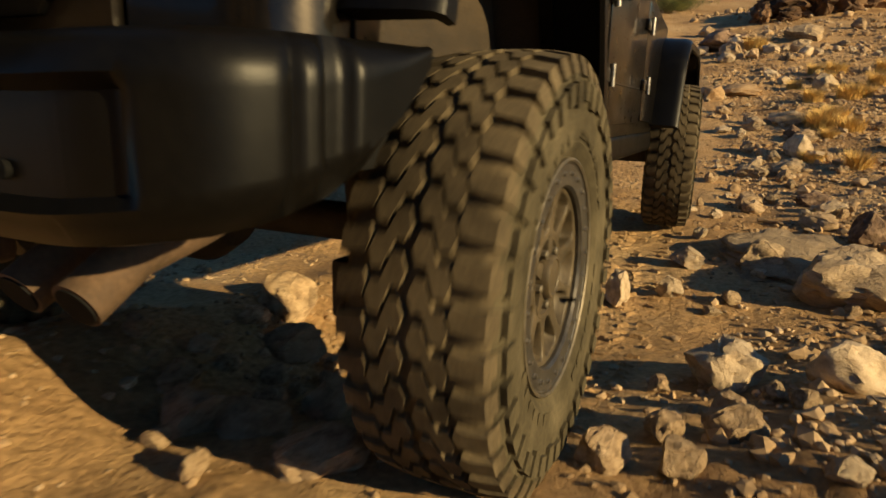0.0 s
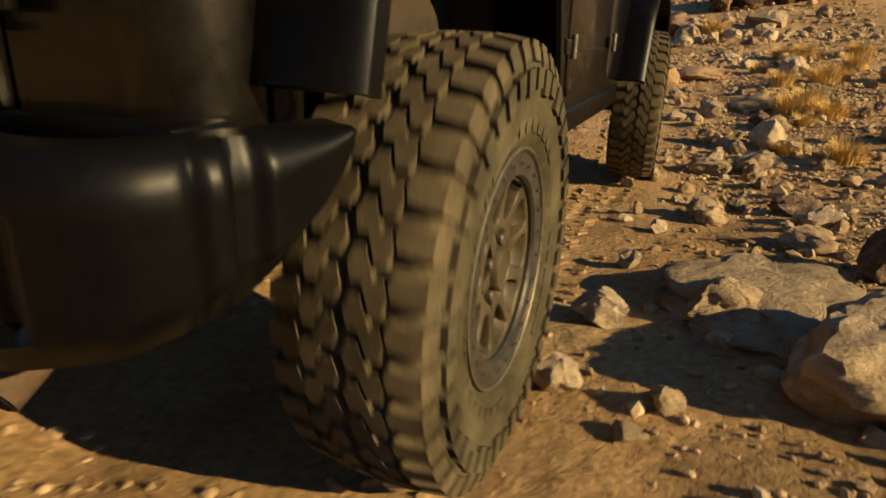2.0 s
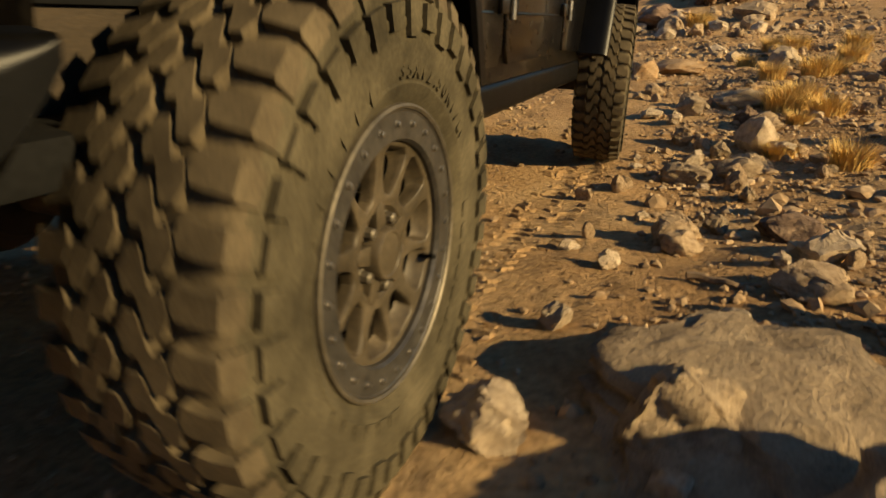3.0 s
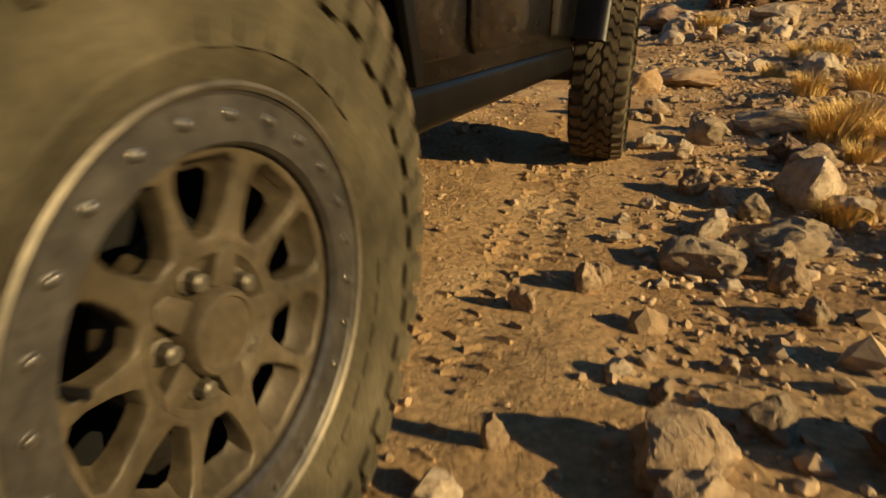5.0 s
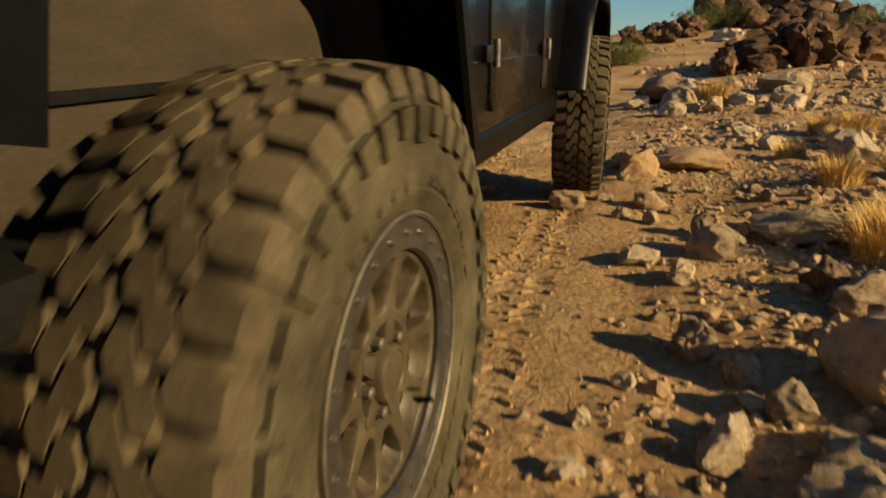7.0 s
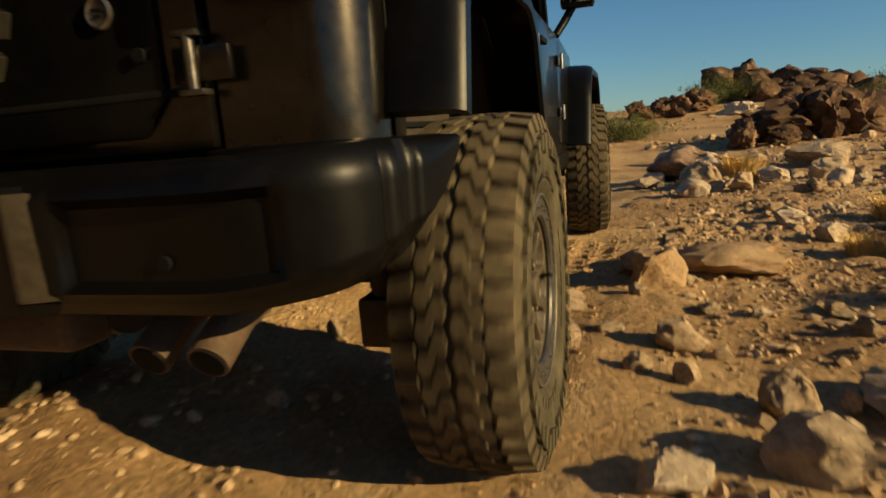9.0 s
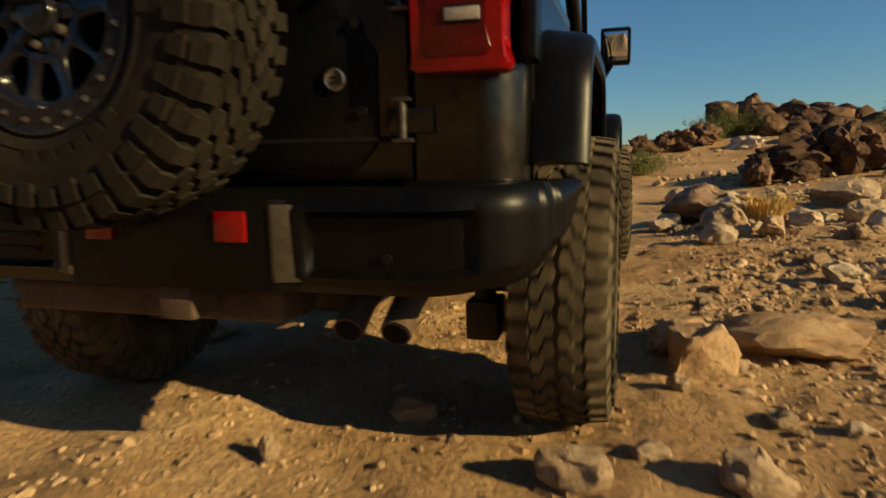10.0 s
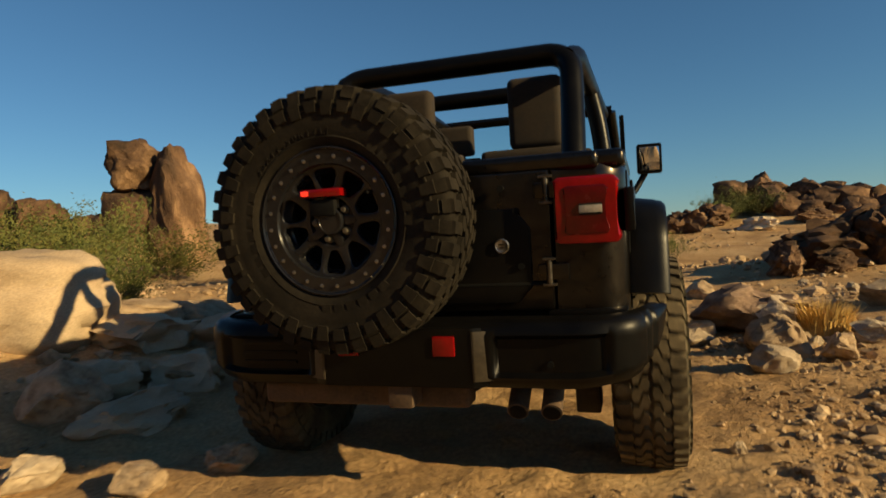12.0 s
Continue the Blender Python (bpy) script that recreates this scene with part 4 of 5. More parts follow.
    sub("valve_stem", finish("valve_stem", tube([(0.08, 0.172, 0.03), (0.105, 0.166, 0.03), (0.118, 0.160, 0.03)], 0.005, 8), DARK, 40))
    sub("size_lettering", LETTERS if tyre_me is TYRE_ME else SPARE_LETTERS)
    for me in MARKS if tyre_me is TYRE_ME else SPARE_MARKS:
        sub("flank_marking", me)
    return root


SPARE_LETTERS = LETTERS.copy()
SPARE_LETTERS.materials.clear()
SPARE_LETTERS.materials.append(RUBBER2)

# ---- off-road vehicle; origin on the ground below the rear axle ----
suv = tagged(new("off_road_vehicle"), "dark open-topped off-road vehicle with dusty mud tyres", "car")
HUB_Z, AXLE, STEER = 0.437, 3.02, 5.5
wheel_rr = wheel(suv, (0.825, 0, HUB_Z), False, RIM, RING, TYRE_ME)
wheel_fr = wheel(suv, (0.83, AXLE, HUB_Z), False, RIM, RING, TYRE_ME)
wheel_rl = wheel(suv, (-0.825, 0, HUB_Z), True, RIM, RING, TYRE_ME)
wheel_fl = wheel(suv, (-0.83, AXLE, HUB_Z), True, RIM, RING, TYRE_ME)


def mirrored(make, name, mat, label="", smooth=38):
    """The same part on the right and on the left side."""
    for s in (1, -1):
        bm = make()
        if s < 0:
            bmesh.ops.scale(bm, vec=(-1, 1, 1), verts=bm.verts[:])
        part(name, bm, mat, suv, label, smooth)


def arc(cy, cz, r, a0, a1, n):
    return [(cy + r * math.cos(radians(a0 + (a1 - a0) * i / n)), cz + r * math.sin(radians(a0 + (a1 - a0) * i / n))) for i in range(n + 1)]


# body sides with the wheel openings cut out
SIDE = [(-0.50, 0.74), (-0.42, 0.74), (-0.41, 0.84), (-0.36, 1.02), (-0.28, 1.08), (0.30, 1.08), (0.40, 1.0), (0.52, 0.66), (0.60, 0.60), (2.42, 0.60), (2.47, 0.70), (2.55, 0.98), (2.63, 1.05), (2.75, 1.07), (2.75, 1.17),
        (2.15, 1.225), (0.58, 1.255), (-0.50, 1.265)]
mirrored(lambda: prism(SIDE, 0.735, 0.772), "side_panel", PAINT)
# rear corners: rounded uprights
for s in (1, -1):
    cx, cy, r = 0.66, -0.50, 0.112
    col = [(cx + r * math.sin(radians(a)), cy - r * math.cos(radians(a))) for a in range(-4, 91, 8)]
    plan = [(0.535, -0.625)] + col[0:1] + col[1:] + [(0.772, -0.46)]
    inner = [(x - 0.03, y + 0.03) for x, y in plan[::-1]]
    loop = [(s * x, y) for x, y in plan + inner]
    bm = loft([[(x, y, z) for x, y in loop] for z in (0.74, 0.755, 1.22, 1.245)] + [[(x * 0.985, y * 0.985 - 0.004, 1.265) for x, y in loop]])
    part("rear_corner_panel", bm, PAINT, suv)
    # pinch seam beside the corner
    part("panel_seam", tube([(s * 0.7745, -0.485, 0.755), (s * 0.7745, -0.485, 1.24)], 0.003, 6), DARK, suv)
    part("rear_sill", box(min(s * 0.50, s * 0.765), max(s * 0.50, s * 0.765), -0.635, -0.52, 0.735, 0.775, 0.01), PLASTIC, suv)
part("floor_pan", box(-0.73, 0.73, -0.58, 2.15, 0.60, 0.66, 0.01), DARK, suv)
part("rear_panel", box(-0.66, 0.66, -0.60, -0.57, 0.66, 1.2, 0.006), DARK, suv)
# tub rail
for s in (1, -1):
    part("tub_rail", box(min(s * 0.66, s * 0.775), max(s * 0.66, s * 0.775), -0.60, 0.42, 1.248, 1.312, 0.028, 4), PAINT, suv)
part("tub_rail", box(-0.69, 0.69, -0.630, -0.53, 1.246, 1.310, 0.026, 4), PAINT, suv)
# wheel houses
mirrored(lambda: prism([(-0.52, 0.60), (-0.50, 1.04), (-0.40, 1.12), (0.42, 1.12), (0.52, 1.02), (0.62, 0.60)], 0.555, 0.60, bev=0.01), "wheel_house", LINER)
mirrored(lambda: prism([(-0.46, 0.8), (-0.38, 1.04), (-0.30, 1.10), (0.32, 1.10), (0.42, 1.02), (0.54, 0.68), (0.57, 0.68), (0.45, 1.05), (0.34, 1.13), (-0.32, 1.13), (-0.41, 1.06), (-0.49, 0.8)], 0.57, 0.75, bev=0), "arch_liner", LINER)
mirrored(lambda: prism([(2.48, 0.62), (2.56, 1.0), (2.68, 1.08), (3.41, 1.08), (3.54, 0.9), (3.51, 0.62)], 0.50, 0.54, bev=0.01), "wheel_house", LINER)
mirrored(lambda: tube([(0.602, -0.18, 0.93), (0.607, -0.18, 0.93)], 0.022, 16), "liner_plug", LINER)
mirrored(lambda: box(0.598, 0.612, -0.42, 0.5, 0.79, 0.805, 0.003), "liner_seam", DARK)



def flare(path, x_in, x_out, drop=0.055):
    """Wide plastic wheel flare swept along a line of (y, z)."""
    pts = [(p.x, p.y) for p in round_path([(a, b, 0) for a, b in path], 0.13, 6)]
    secs = []
    for i, (y, z) in enumerate(pts):
        a, b = pts[max(i - 1, 0)], pts[min(i + 1, len(pts) - 1)]
        t = Vector((b[0] - a[0], b[1] - a[1], 0)).normalized()
        n = Vector((-t.y, t.x, 0))
        prof = ((x_in, 0.006), (x_in + 0.02, 0.012), (x_out - 0.04, 0.0), (x_out - 0.012, -0.008), (x_out, -0.022), (x_out, -drop), (x_out - 0.012, -drop - 0.004), (x_out - 0.018, -0.035), (x_in, -0.03))
        secs.append([(x, y + n.x * k, z + n.y * k) for x, k in prof])
    return loft(secs)


REAR_ARCH = [(-0.510, 0.810), (-0.455, 1.045), (-0.33, 1.135), (0.30, 1.135), (0.42, 1.06), (0.555, 0.66)]
FRONT_ARCH = [(2.345, 0.635), (2.50, 0.99), (2.67, 1.11), (3.34, 1.11), (3.52, 1.0), (3.59, 0.82)]
mirrored(lambda: flare(REAR_ARCH, 0.765, 0.905), "wheel_flare", PLASTIC, "satin black plastic wheel flare")
mirrored(lambda: flare(FRONT_ARCH, 0.66, 0.915), "wheel_flare", PLASTIC, "satin black plastic wheel flare")
# doors with their hinges and handles
REAR_DOOR = [(0.63, 0.70), (0.69, 0.650), (1.01, 0.650), (1.05, 0.70), (1.055, 1.232), (0.41, 1.245), (0.46, 1.02), (0.55, 0.82)]
FRONT_DOOR = [(1.085, 0.70), (1.12, 0.650), (1.85, 0.650), (1.90, 0.70), (1.925, 1.215), (1.078, 1.232)]
for s in (1, -1):
    for outline, y_hinge, y_grip in ((REAR_DOOR, 1.07, 0.56), (FRONT_DOOR, 1.925, 1.16)):
        door = part("door", prism(outline, min(s * 0.770, s * 0.786), max(s * 0.770, s * 0.786), bev=0.008), PAINT, suv, "glossy dark door with outside hinges")
        for nm, bm, mt in (("door_handle", box(min(s * 0.786, s * 0.815), max(s * 0.786, s * 0.815), y_grip, y_grip + 0.17, 1.10, 1.125, 0.008), DARK),
                           ("lower_crease", tube([(s * 0.787, outline[1][0] + 0.05, 0.80), (s * 0.787, y_hinge - 0.14, 0.80)], 0.004, 6), PAINT)):
            ob = new(nm, finish(nm, bm, mt, 38))
            ob.parent = door
        for z in (0.82, 1.08):
            h = part("door_hinge", box(min(s * 0.784, s * 0.802), max(s * 0.784, s * 0.802), y_hinge - 0.09, y_hinge + 0.08, z - 0.024, z + 0.024, 0.006), PAINT, suv)
            ob = new("hinge_pin", finish("hinge_pin", tube([(s * 0.806, y_hinge, z - 0.038), (s * 0.806, y_hinge, z + 0.038)], 0.011, 10), STEEL, 40))
            ob.parent = h
mirrored(lambda: prism([(1.955, 0.66), (2.40, 0.64), (2.50, 0.98), (2.53, 1.16), (1.96, 1.20)], 0.768, 0.780, bev=0.006), "cowl_side", PAINT)
mirrored(lambda: box(0.66, 0.775, 0.58, 2.44, 0.50, 0.605, 0.025, 3), "rocker_rail", PLASTIC)
# bonnet and closed front end
part("bonnet", loft([[(x * w, y, z) for x, z in ((-1, 1.02), (-1, 1.18 - d), (-0.8, 1.225 - d), (0, 1.245 - d), (0.8, 1.225 - d), (1, 1.18 - d), (1, 1.02))] for y, w, d in ((2.13, 0.72, 0.0), (2.55, 0.68, 0.01), (3.05, 0.62, 0.03), (3.53, 0.56, 0.06))]), PAINT, suv)
part("grille", box(-0.56, 0.56, 3.51, 3.57, 0.68, 1.16, 0.03, 3), PAINT, suv)
part("engine_bay", box(-0.50, 0.50, 2.15, 3.51, 0.60, 1.04, 0.02), DARK, suv)
part("front_bumper", box(-0.80, 0.80, 3.57, 3.75, 0.55, 0.72, 0.03, 3), PLASTIC, suv)
# tailgate
part("tailgate", prism([(-0.56, 0.775), (0.525, 0.775), (0.525, 1.255), (-0.56, 1.255)], -0.640, -0.60, "xz", 0.012), PAINT, suv)
part("tailgate_trim", prism([(-0.50, 0.80), (0.40, 0.80), (0.455, 0.86), (0.455, 1.06), (0.40, 1.13), (-0.50, 1.13)], -0.652, -0.638, "xz", 0.008), PLASTIC, suv)
part("tailgate_step", box(-0.5, 0.50, -0.654, -0.636, 0.862, 0.874, 0.003), DARK, suv)
for z in (0.907, 1.185):
    h = part("tailgate_hinge", box(0.475, 0.58, -0.652, -0.636, z - 0.028, z + 0.028, 0.006), PAINT, suv)
    ob = new("hinge_pin", finish("hinge_pin", tube([(0.515, -0.658, z - 0.045), (0.515, -0.658, z + 0.045)], 0.010, 12), DIMSTEEL, 40))
    ob.parent = h
    for dz in (-0.048, 0.040):
        ob = new("hinge_cap", finish("hinge_cap", box(0.492, 0.538, -0.668, -0.640, z + dz, z + dz + 0.010, 0.003), DIMSTEEL, 40))
        ob.parent = h
badge = part("badge", revolve([(0.026, 0.0), (0.026, 0.005), (0.022, 0.007), (0.019, 0.005), (0.0005, 0.005)], 28), STEEL, suv, "small round metal badge")
badge.matrix_basis = pose(0.355, -0.653, 1.002, 0, 0, -90)
for z, w in ((0.990, 0.022), (0.980, 0.016)):
    ob = new("badge_bar", finish("badge_bar", box(-w / 2, w / 2, -0.001, 0.001, -0.002, 0.002, 0), DARK))
    ob.parent = badge
    ob.matrix_basis = pose(0.0065, 0, z - 0.985, 0, 0, 90)
for x, z in ((0.41, 1.12), (0.42, 0.93), (0.36, 1.20)):
    part("tailgate_bolt", tube([(x, -0.650, z), (x, -0.660, z)], 0.012, 10), DARK, suv)
# tail lamps: red frame round a pale reversing lens, pinched in the middle
for s in (1, -1):
    x0, x1, z0, z1 = 0.540, 0.755, 1.000, 1.222
    out = [(x0, z0 + 0.01), (x0 + 0.02, z0), (x1 - 0.01, z0), (x1 + 0.004, z0 + 0.02), (x1 - 0.022, z0 + 0.075), (x1 - 0.022, z1 - 0.075), (x1 + 0.002, z1 - 0.02), (x1 - 0.02, z1), (x0 + 0.02, z1), (x0, z1 - 0.01), (x0 + 0.02, z1 - 0.08), (x0 + 0.02, z0 + 0.08)]
    lamp = part("tail_lamp", prism([(s * a, b) for a, b in out], -0.690, -0.60, "xz", 0.010), RED, suv, "glossy red tail lamp with pale reversing lens")
    mx, mz = (x0 + x1) / 2, (z0 + z1) / 2
    for nm, mt, k, yy in (("inner_lens", WINE, 0.68, -0.6935),):
        ob = new(nm, finish(nm, prism([(s * (mx + (u - mx) * k), mz + (v - mz) * k * 1.06) for u, v in out], yy, -0.68, "xz", 0.004), mt, 38))
        ob.parent = lamp
    for nm, mt, z_lo, z_hi, yy in (("reversing_lens", CLEAR, 1.100, 1.126, -0.699), ("lens_strip", DARK, 1.094, 1.132, -0.6965)):
        ob = new(nm, finish(nm, box(min(s * (mx - 0.022), s * (mx + 0.052)), max(s * (mx - 0.022), s * (mx + 0.052)), yy, -0.68, z_lo, z_hi, 0.003), mt, 38))
        ob.parent = lamp
    part("lamp_side_block", box(min(s * 0.765, s * 0.80), max(s * 0.765, s * 0.80), -0.60, -0.50, 1.03, 1.18, 0.012), PLASTIC, suv)
# rear bumper: one bar that wraps round both corners, with inset panels
def bumper_ends(y):
    """How far the skin lies behind the smooth line: a notch, then a sunken band before the raised wing."""
    notch = 0.008 * math.exp(-((y + 0.668) / 0.0065) ** 2)
    band = 0.013 * float(smoothstep(-0.640, -0.630, y)) * (1 - float(smoothstep(-0.612, -0.592, y)))
    return notch + band


plan = [(p.x, p.y) for p in round_path([(0.0, -0.80, 0), (0.655, -0.80, 0), (0.782, -0.745, 0), (0.840, -0.625, 0), (0.882, -0.486, 0)], 0.055, 6)]
pp = []
for (xa, ya), (xb, yb) in zip(plan, plan[1:]):
    cuts = max(1, int(math.hypot(xb - xa, yb - ya) / 0.006)) if xa > 0.60 else 60
    pp += [(xa + (xb - xa) * k / cuts, ya + (yb - ya) * k / cuts) for k in range(cuts)]
pp = pp + [plan[-1]]
pp = [(-x, y) for x, y in pp[:0:-1]] + pp
secs = []
for i, (x, y) in enumerate(pp):
    a, b = pp[max(i - 6, 0)], pp[min(i + 6, len(pp) - 1)]
    t = Vector((b[0] - a[0], b[1] - a[1], 0)).normalized()
    n = Vector((t.y, -t.x, 0))
    e = float(smoothstep(0.55, 0.85, abs(x)))
    g = bumper_ends(y)
    k_in = 0.024 * float(smoothstep(0.332, 0.350, abs(x))) * (1 - float(smoothstep(0.690, 0.722, abs(x))))
    rise = float(np.interp(y, (-0.80, -0.74, -0.68, -0.62, -0.57, -0.53, -0.50, -0.486), (0, 0.004, 0.014, 0.034, 0.066, 0.108, 0.155, 0.185)))
    lo = 0.535 + 0.02 * e + rise
    dp = 0.11 - 0.06 * e
    top = 0.765 + 0.008 * e
    f = min(1.0, (top - lo) / 0.20)
    prof = ((-0.006 - g, lo + 0.030 * f), (0.006 - g, lo + 0.044 * f), (0.006 - g - k_in, lo + 0.058 * f), (0.008 - g - k_in, top - 0.062 * f), (0.008 - g, top - 0.046 * f), (0.001 - g, top - 0.020 * f), (-0.018, top - 0.003), (-dp, top), (-dp, lo + 0.02 * f), (-0.05, lo), (-0.020, lo + 0.006 * f))
    secs.append([(x + n.x * k, y + n.y * k, z) for k, z in prof])
part("rear_bumper", loft(secs), PLASTIC, suv, "satin dark grey wraparound rear bumper", 50)
for s in (1, -1):
    part("reflector", box(min(s * 0.135, s * 0.213), max(s * 0.135, s * 0.213), -0.825, -0.79, 0.652, 0.720, 0.006), RED, suv, "small red bumper reflector")
part("bumper_centre", prism([(-0.322, -0.792), (-0.270, -0.818), (0.270, -0.818), (0.322, -0.792)], 0.545, 0.745, "xy", 0.006), PLASTIC, suv)
# bezels carry the sun's paleness in their colour
for s in (1, -1):
    part("bumper_bezel", prism([(s * u, v) for u, v in ((0.268, -0.812), (0.270, -0.821), (0.276, -0.822), (0.336, -0.798), (0.334, -0.786))], 0.566, 0.734, "xy", 0.006), SUNLIT_PLASTIC, suv, "slanting bezel, plastic coloured pale as if sunlit")
part("sensor", tube([(0.52, -0.775, 0.62), (0.52, -0.790, 0.62)], 0.011, 12), DARK, suv)
for i in range(4):
    part("embossed_bar", box(-0.62, -0.40, -0.7885, -0.782, 0.58 + i * 0.035, 0.592 + i * 0.035, 0.001), PLASTIC, suv)
# lit left panel bars stand for unreadable writing; below: crossmember, hitch, exhaust, axle, shocks
part("crossmember", box(-0.60, 0.22, -0.70, -0.60, 0.44, 0.525, 0.02, 3), RUST, suv, "dusty brown steel rear crossmember")
part("tow_hitch", box(-0.045, 0.045, -0.80, -0.60, 0.465, 0.545, 0.008), RUST, suv)
part("muffler", tube([(-0.45, -0.50, 0.50), (-0.40, -0.50, 0.50), (0.12, -0.50, 0.50), (0.17, -0.50, 0.50)], 0.085, 18), CHASSIS, suv)
for x in (0.385, 0.50):
    tip = tube([(x - 0.05, -0.35, 0.53), (x, -0.50, 0.515), (x + 0.003, -0.62, 0.490), (x + 0.005, -0.71, 0.440)], 0.036, 18)
    part("exhaust_tip", tip, RUST, suv, "dusty steel exhaust tip")
    # black disc on the closed pipe end paints the shade of the bore
    part("bore_shade", tube([(x + 0.005, -0.7085, 0.4408), (x + 0.005, -0.7125, 0.4386)], 0.030, 18), DARK, suv)
part("rear_axle", tube([(-0.68, 0, HUB_Z), (0.68, 0, HUB_Z)], 0.045, 14), CHASSIS, suv)
part("differential", revolve([(0.001, -0.12), (0.09, -0.11), (0.135, -0.03), (0.135, 0.05), (0.09, 0.12), (0.001, 0.13)], 24), CHASSIS, suv).location = (0.0, -0.02, HUB_Z)
part("front_axle", tube([(-0.68, AXLE, HUB_Z), (0.68, AXLE, HUB_Z)], 0.045, 14), CHASSIS, suv)
part("front_differential", revolve([(0.001, -0.1), (0.08, -0.1), (0.12, -0.03), (0.12, 0.05), (0.08, 0.1), (0.001, 0.12)], 24), CHASSIS, suv).location = (-0.2, AXLE, HUB_Z)
for s in (1, -1):
    part("frame_rail", box(min(s * 0.40, s * 0.48), max(s * 0.40, s * 0.48), -0.62, 3.45, 0.54, 0.64, 0.012), CHASSIS, suv)
    part("shock_absorber", tube([(s * 0.585, -0.14, 0.33), (s * 0.57, -0.16, 0.62), (s * 0.55, -0.20, 0.80)], 0.032, 12), CHASSIS, suv)
    part("shock_bracket", box(min(s * 0.53, s * 0.63), max(s * 0.53, s * 0.63), -0.20, -0.06, 0.28, 0.40, 0.012), CHASSIS, suv)
    part("control_arm", tube([(s * 0.55, -0.02, 0.36), (s * 0.48, 0.85, 0.50)], 0.028, 10), CHASSIS, suv)
    part("brake_drum", revolve([(0.001, -0.06), (0.075, -0.06), (0.075, 0.05), (0.001, 0.05)], 28), CHASSIS, suv).location = (s * 0.78, 0, HUB_Z)
part("driveshaft", tube([(0, 0.05, 0.46), (0, 1.85, 0.58)], 0.03, 10), CHASSIS, suv)
part("skid_plate", box(-0.35, 0.35, 1.2, 2.75, 0.50, 0.56, 0.015), CHASSIS, suv)
part("fuel_tank_guard", box(-0.40, 0.05, 0.25, 1.0, 0.46, 0.58, 0.04, 3), CHASSIS, suv)
# spare wheel on the tailgate
part("spare_carrier", box(-0.26, 0.06, -0.80, -0.63, 0.98, 1.22, 0.02), DARK, suv)
spare = wheel(suv, (-0.135, -0.865, 1.122), False, BLACKRIM, BLACKRIM, SPARE_TYRE_ME)
spare.matrix_basis = pose(-0.135, -0.865, 1.122, 0, 0, -90) @ pose(0, 0, 0, 20, 0, 0)
part("spare_backing", revolve([(0.001, -0.02), (0.19, -0.02), (0.19, 0.03), (0.001, 0.03)], 40), DARK, suv).matrix_basis = pose(-0.135, -0.83, 1.122, 0, 0, -90)
blight = part("high_brake_lamp", box(-0.225, -0.08, -0.992, -0.93, 1.200, 1.227, 0.008), RED, suv, "red high brake lamp at the spare wheel")
ob = new("lit_diode", finish("lit_diode", box(-0.218, -0.193, -0.9955, -0.985, 1.206, 1.221, 0.003), LED, 38))
ob.parent = blight
part("lamp_arm", box(-0.185, -0.125, -0.95, -0.80, 1.09, 1.225, 0.01), DARK, suv)
part("rear_camera", box(-0.20, -0.11, -0.98, -0.92, 1.140, 1.192, 0.008), DARK, suv)
# roll cage
R = 0.050
part("roll_bar", tube(round_path([(-0.57, -0.20, 1.26), (-0.56, -0.02, 1.58), (-0.55, 0.10, 1.815), (0.55, 0.10, 1.815), (0.56, -0.02, 1.58), (0.57, -0.20, 1.26)], 0.13, 7), R, 16), PLASTIC, suv)
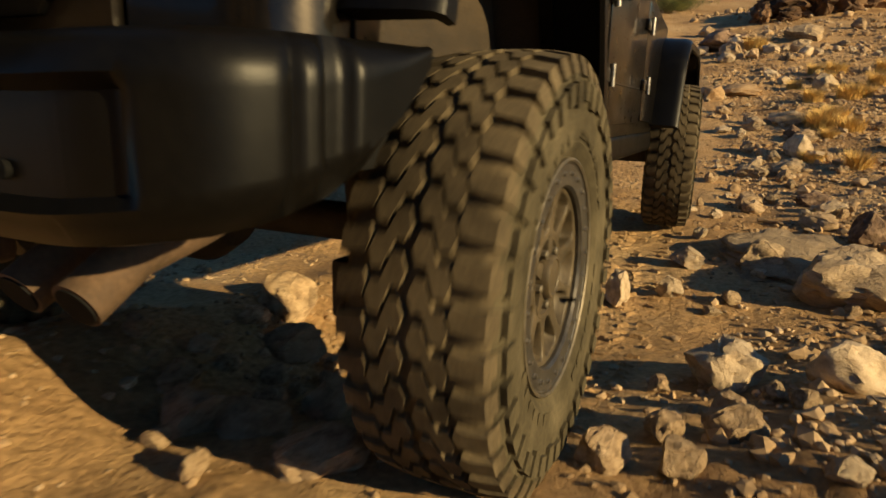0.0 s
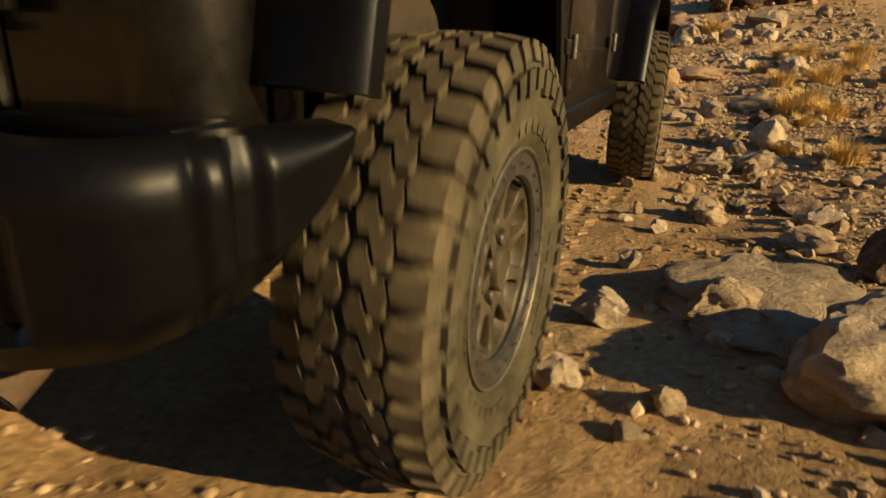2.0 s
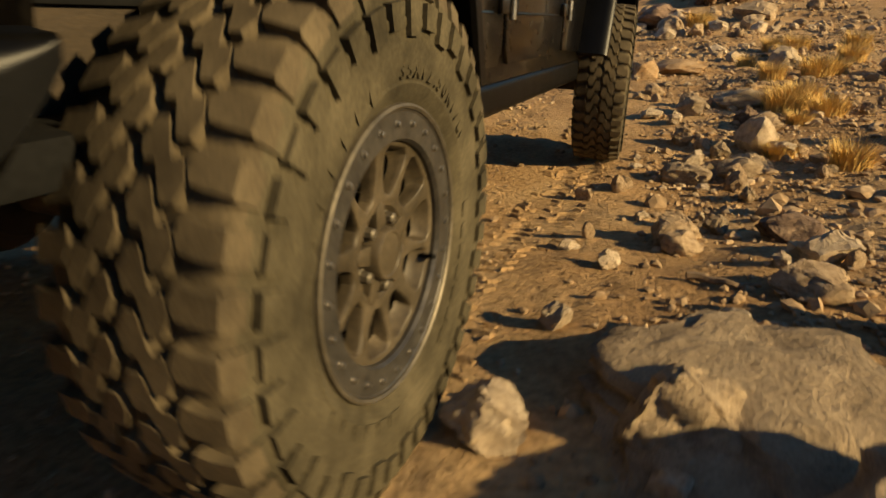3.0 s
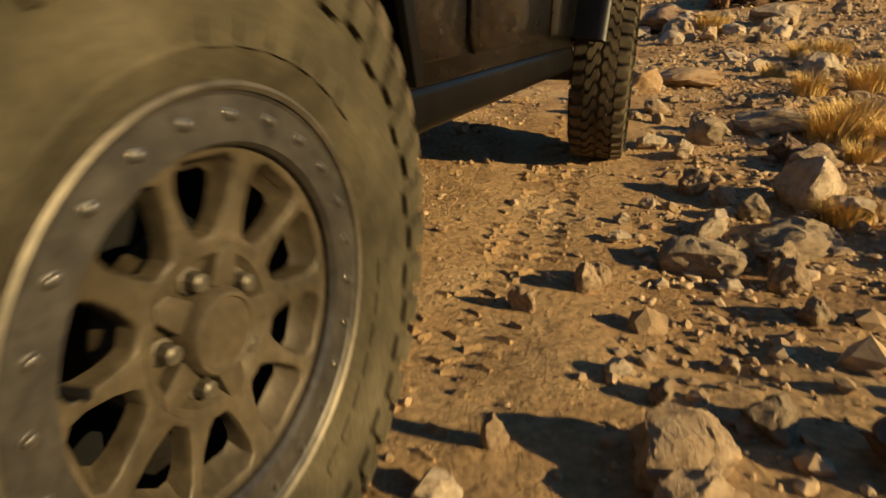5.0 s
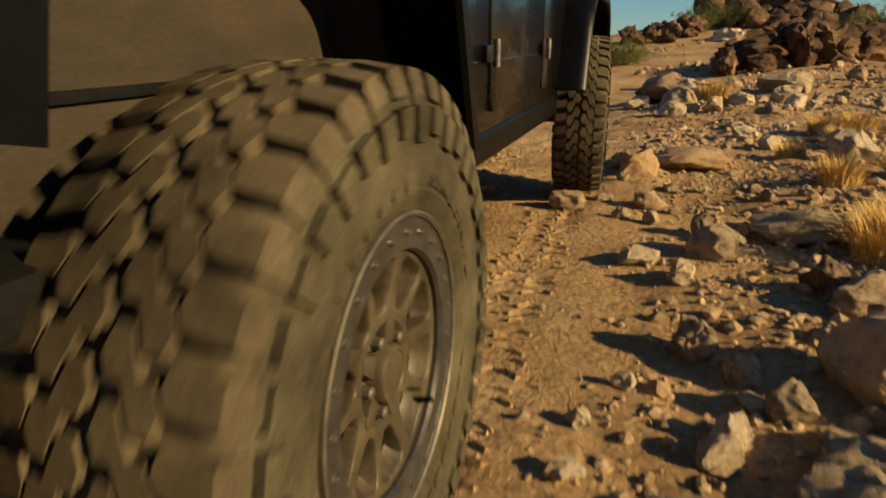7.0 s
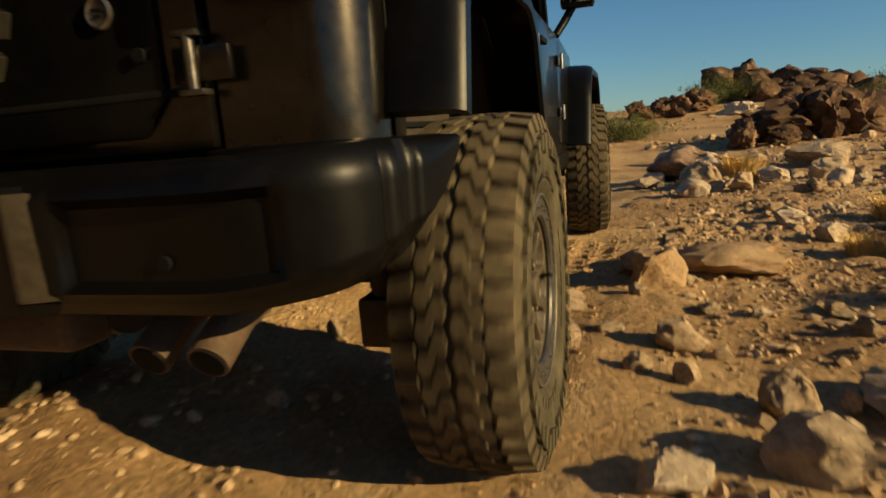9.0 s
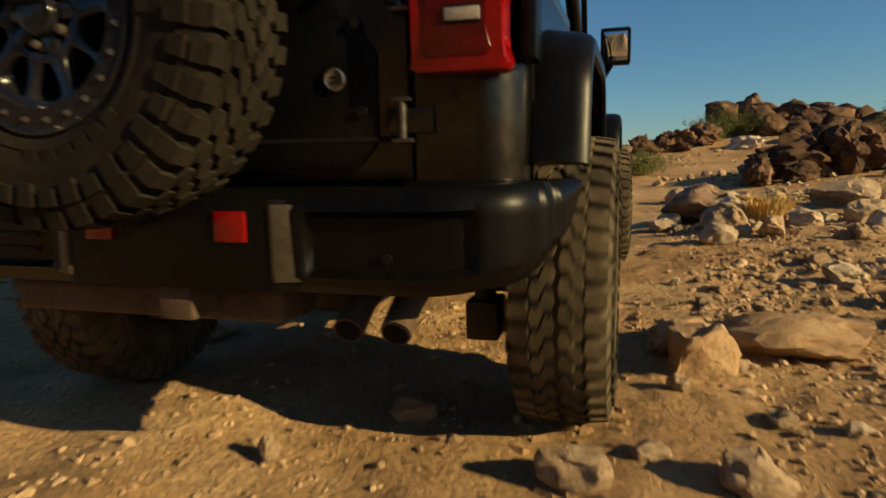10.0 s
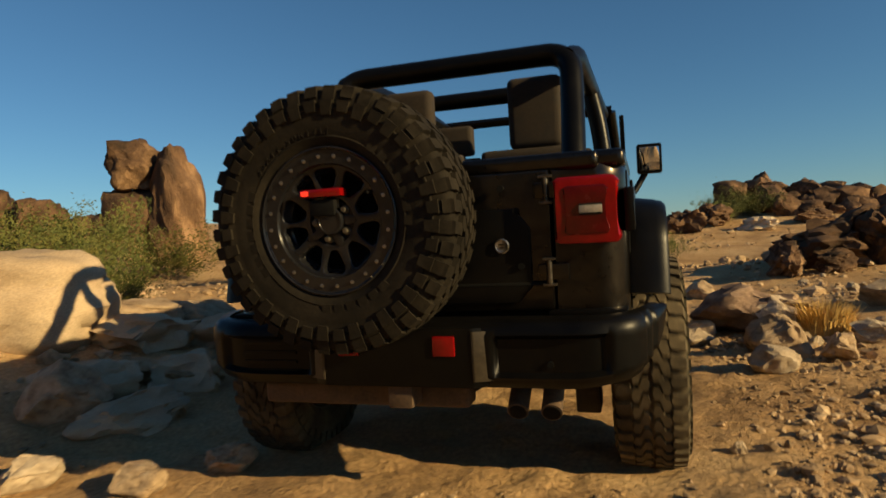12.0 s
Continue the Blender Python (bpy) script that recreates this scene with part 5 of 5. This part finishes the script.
for s in (1, -1):
    part("roll_bar", tube(round_path([(s * 0.53, 0.07, 1.78), (s * 0.56, 0.20, 1.82), (s * 0.56, 1.10, 1.83), (s * 0.58, 1.87, 1.78)], 0.06, 5), R, 14), PLASTIC, suv)
    part("roll_bar", tube(round_path([(s * 0.64, 1.08, 1.24), (s * 0.60, 1.10, 1.62), (s * 0.55, 1.12, 1.85)], 0.10, 6), R, 14), PLASTIC, suv)
    part("windscreen_pillar", tube([(s * 0.68, 2.17, 1.22), (s * 0.635, 1.91, 1.80)], 0.042, 10), PAINT, suv)
    part("window_surround", prism([(1.09, 1.24), (2.11, 1.22), (1.91, 1.70), (1.83, 1.76), (1.85, 1.68), (2.02, 1.27), (1.13, 1.275)], min(s * 0.70, s * 0.73), max(s * 0.70, s * 0.73), bev=0.004), DARK, suv)
    # seats
    part("seat_back", loft([[(s * 0.36 + a * w, y + b * 0.06, z) for a, b in ((-1, -0.6), (-0.8, -1), (0.8, -1), (1, -0.6), (1, 0.6), (0.8, 1), (-0.8, 1), (-1, 0.6))] for y, z, w in ((1.50, 0.90, 0.20), (1.43, 1.2, 0.23), (1.37, 1.45, 0.20), (1.35, 1.50, 0.17))]), SEAT, suv)
    part("headrest", box(s * 0.36 - 0.13, s * 0.36 + 0.13, 1.29, 1.39, 1.52, 1.72, 0.03, 3), SEAT, suv)
    part("rear_seat_back", box(s * 0.30 - 0.25, s * 0.30 + 0.25, 0.36, 0.48, 0.85, 1.44, 0.03, 3), SEAT, suv)
    part("rear_headrest", box(s * 0.335 - 0.135, s * 0.335 + 0.135, 0.36, 0.46, 1.435, 1.79, 0.04, 4), SEAT, suv)
    part("door_mirror", loft([[(s * (0.890 + a * w), y, 1.455 + b * h) for a, b in ((-0.9, -1), (0.9, -1), (1, -0.85), (1, 0.85), (0.9, 1), (-0.9, 1), (-1, 0.85), (-1, -0.85))] for y, w, h in ((2.00, 0.082, 0.103), (2.015, 0.087, 0.108), (2.08, 0.085, 0.103), (2.13, 0.055, 0.072))]), PLASTIC, suv, "black square door mirror")
    part("mirror_glass", box(s * 0.890 - 0.068, s * 0.890 + 0.068, 1.9965, 2.002, 1.372, 1.538, 0.002), MIRROR, suv)
    part("mirror_arm", tube(round_path([(s * 0.775, 2.00, 1.22), (s * 0.82, 2.04, 1.29), (s * 0.86, 2.06, 1.36)], 0.03), 0.022, 10), PLASTIC, suv)
part("roll_bar", tube([(-0.55, 1.12, 1.85), (0.55, 1.12, 1.85)], R, 14), PLASTIC, suv)
part("windscreen_header", tube([(-0.65, 1.90, 1.81), (0.65, 1.90, 1.81)], 0.035, 8), PAINT, suv)
part("dashboard", box(-0.70, 0.70, 1.85, 2.17, 1.05, 1.24, 0.04, 3), DARK, suv)
glass = part("windscreen", prism([(2.145, 1.25), (2.155, 1.25), (1.925, 1.79), (1.915, 1.79)], -0.64, 0.64, bev=0), GLASS, suv)
glass.visible_shadow = False


# ---- what moves ----
DRIVE = [
    (0, -0.160, 1.080, 0.691, -11.18, -0.10, -20.65, -0.065),
    (0.5, -0.016, 1.411, 0.600, -10.01, 2.96, -20.96, -0.064),
    (1, 0.111, 1.790, 0.460, -7.80, 3.36, -20.89, -0.046),
    (1.5, 0.246, 2.152, 0.322, -5.28, 2.90, -20.84, -0.037),
    (2, 0.366, 2.484, 0.244, -4.49, 2.24, -21.19, -0.004),
    (2.5, 0.471, 2.783, 0.208, -4.22, 2.23, -21.04, 0.019),
    (3, 0.549, 3.044, 0.192, -3.82, 2.34, -20.80, -0.010),
    (5, 0.890, 4.040, 0.062, -1.90, 1.60, -20.47, 0.028),
    (5.5, 1.048, 4.357, 0.021, -0.93, 1.88, -18.61, 0.010),
    (6, 1.177, 4.849, 0.006, -0.42, 2.44, -18.13, -0.027),
    (6.5, 1.239, 5.079, 0.047, 0.13, 3.37, -17.16, -0.036),
    (7, 1.343, 5.243, 0.006, 0.84, 2.19, -15.94, -0.037),
    (9, 1.870, 7.139, -0.022, 1.03, -0.97, -12.90, -0.066),
    (9.5, 1.999, 7.698, 0.011, -0.12, -2.62, -13.50, -0.052),
    (10, 2.113, 8.236, 0.026, 0.56, 2.26, -12.57, 0.007),
    (10.5, 2.258, 8.705, 0.035, 0.35, 1.80, -12.50, 0.002),
    (11, 2.360, 9.220, 0.020, 0.50, 0.80, -13.05, 0.018),
    (11.5, 2.495, 9.665, 0.018, 2.30, -0.20, -13.10, 0.015),
    (12, 2.626, 10.100, 0.000, 2.40, 0.50, -13.15, 0.025),
]


def between(t, column):
    ts = [r[0] for r in DRIVE]
    return float(np.interp(t, ts, [r[column] for r in DRIVE]))


def motions():
    walk(suv, [(r[0], pose(*r[1:7])) for r in DRIVE])
    # wheels roll with the distance driven; the rear right one also rides up and down on its spring
    steps = [i * 0.25 for i in range(49)]
    way = [0.0]
    for t0, t1 in zip(steps, steps[1:]):
        way.append(way[-1] + (Vector([between(t1, k) for k in (1, 2, 3)]) - Vector([between(t0, k) for k in (1, 2, 3)])).length)
    rows = [(t, 18.0 - math.degrees((s - way[24]) / 0.425) * SLIP, between(t, 7)) for t, s in zip(steps, way)]
    walk(wheel_rr, [(t, pose(0.825, 0, HUB_Z + dz, a)) for t, a, dz in rows])
    walk(wheel_fr, [(t, pose(0.83, AXLE, HUB_Z, 0, 0, STEER) @ pose(0, 0, 0, a + 25)) for t, a, dz in rows])
    walk(wheel_rl, [(t, pose(-0.825, 0, HUB_Z, a + 60) @ pose(0, 0, 0, 0, 0, 180)) for t, a, dz in rows])
    walk(wheel_fl, [(t, pose(-0.83, AXLE, HUB_Z, 0, 0, STEER) @ pose(0, 0, 0, a + 10) @ pose(0, 0, 0, 0, 0, 180)) for t, a, dz in rows])


SLIP = 1.2
motions()
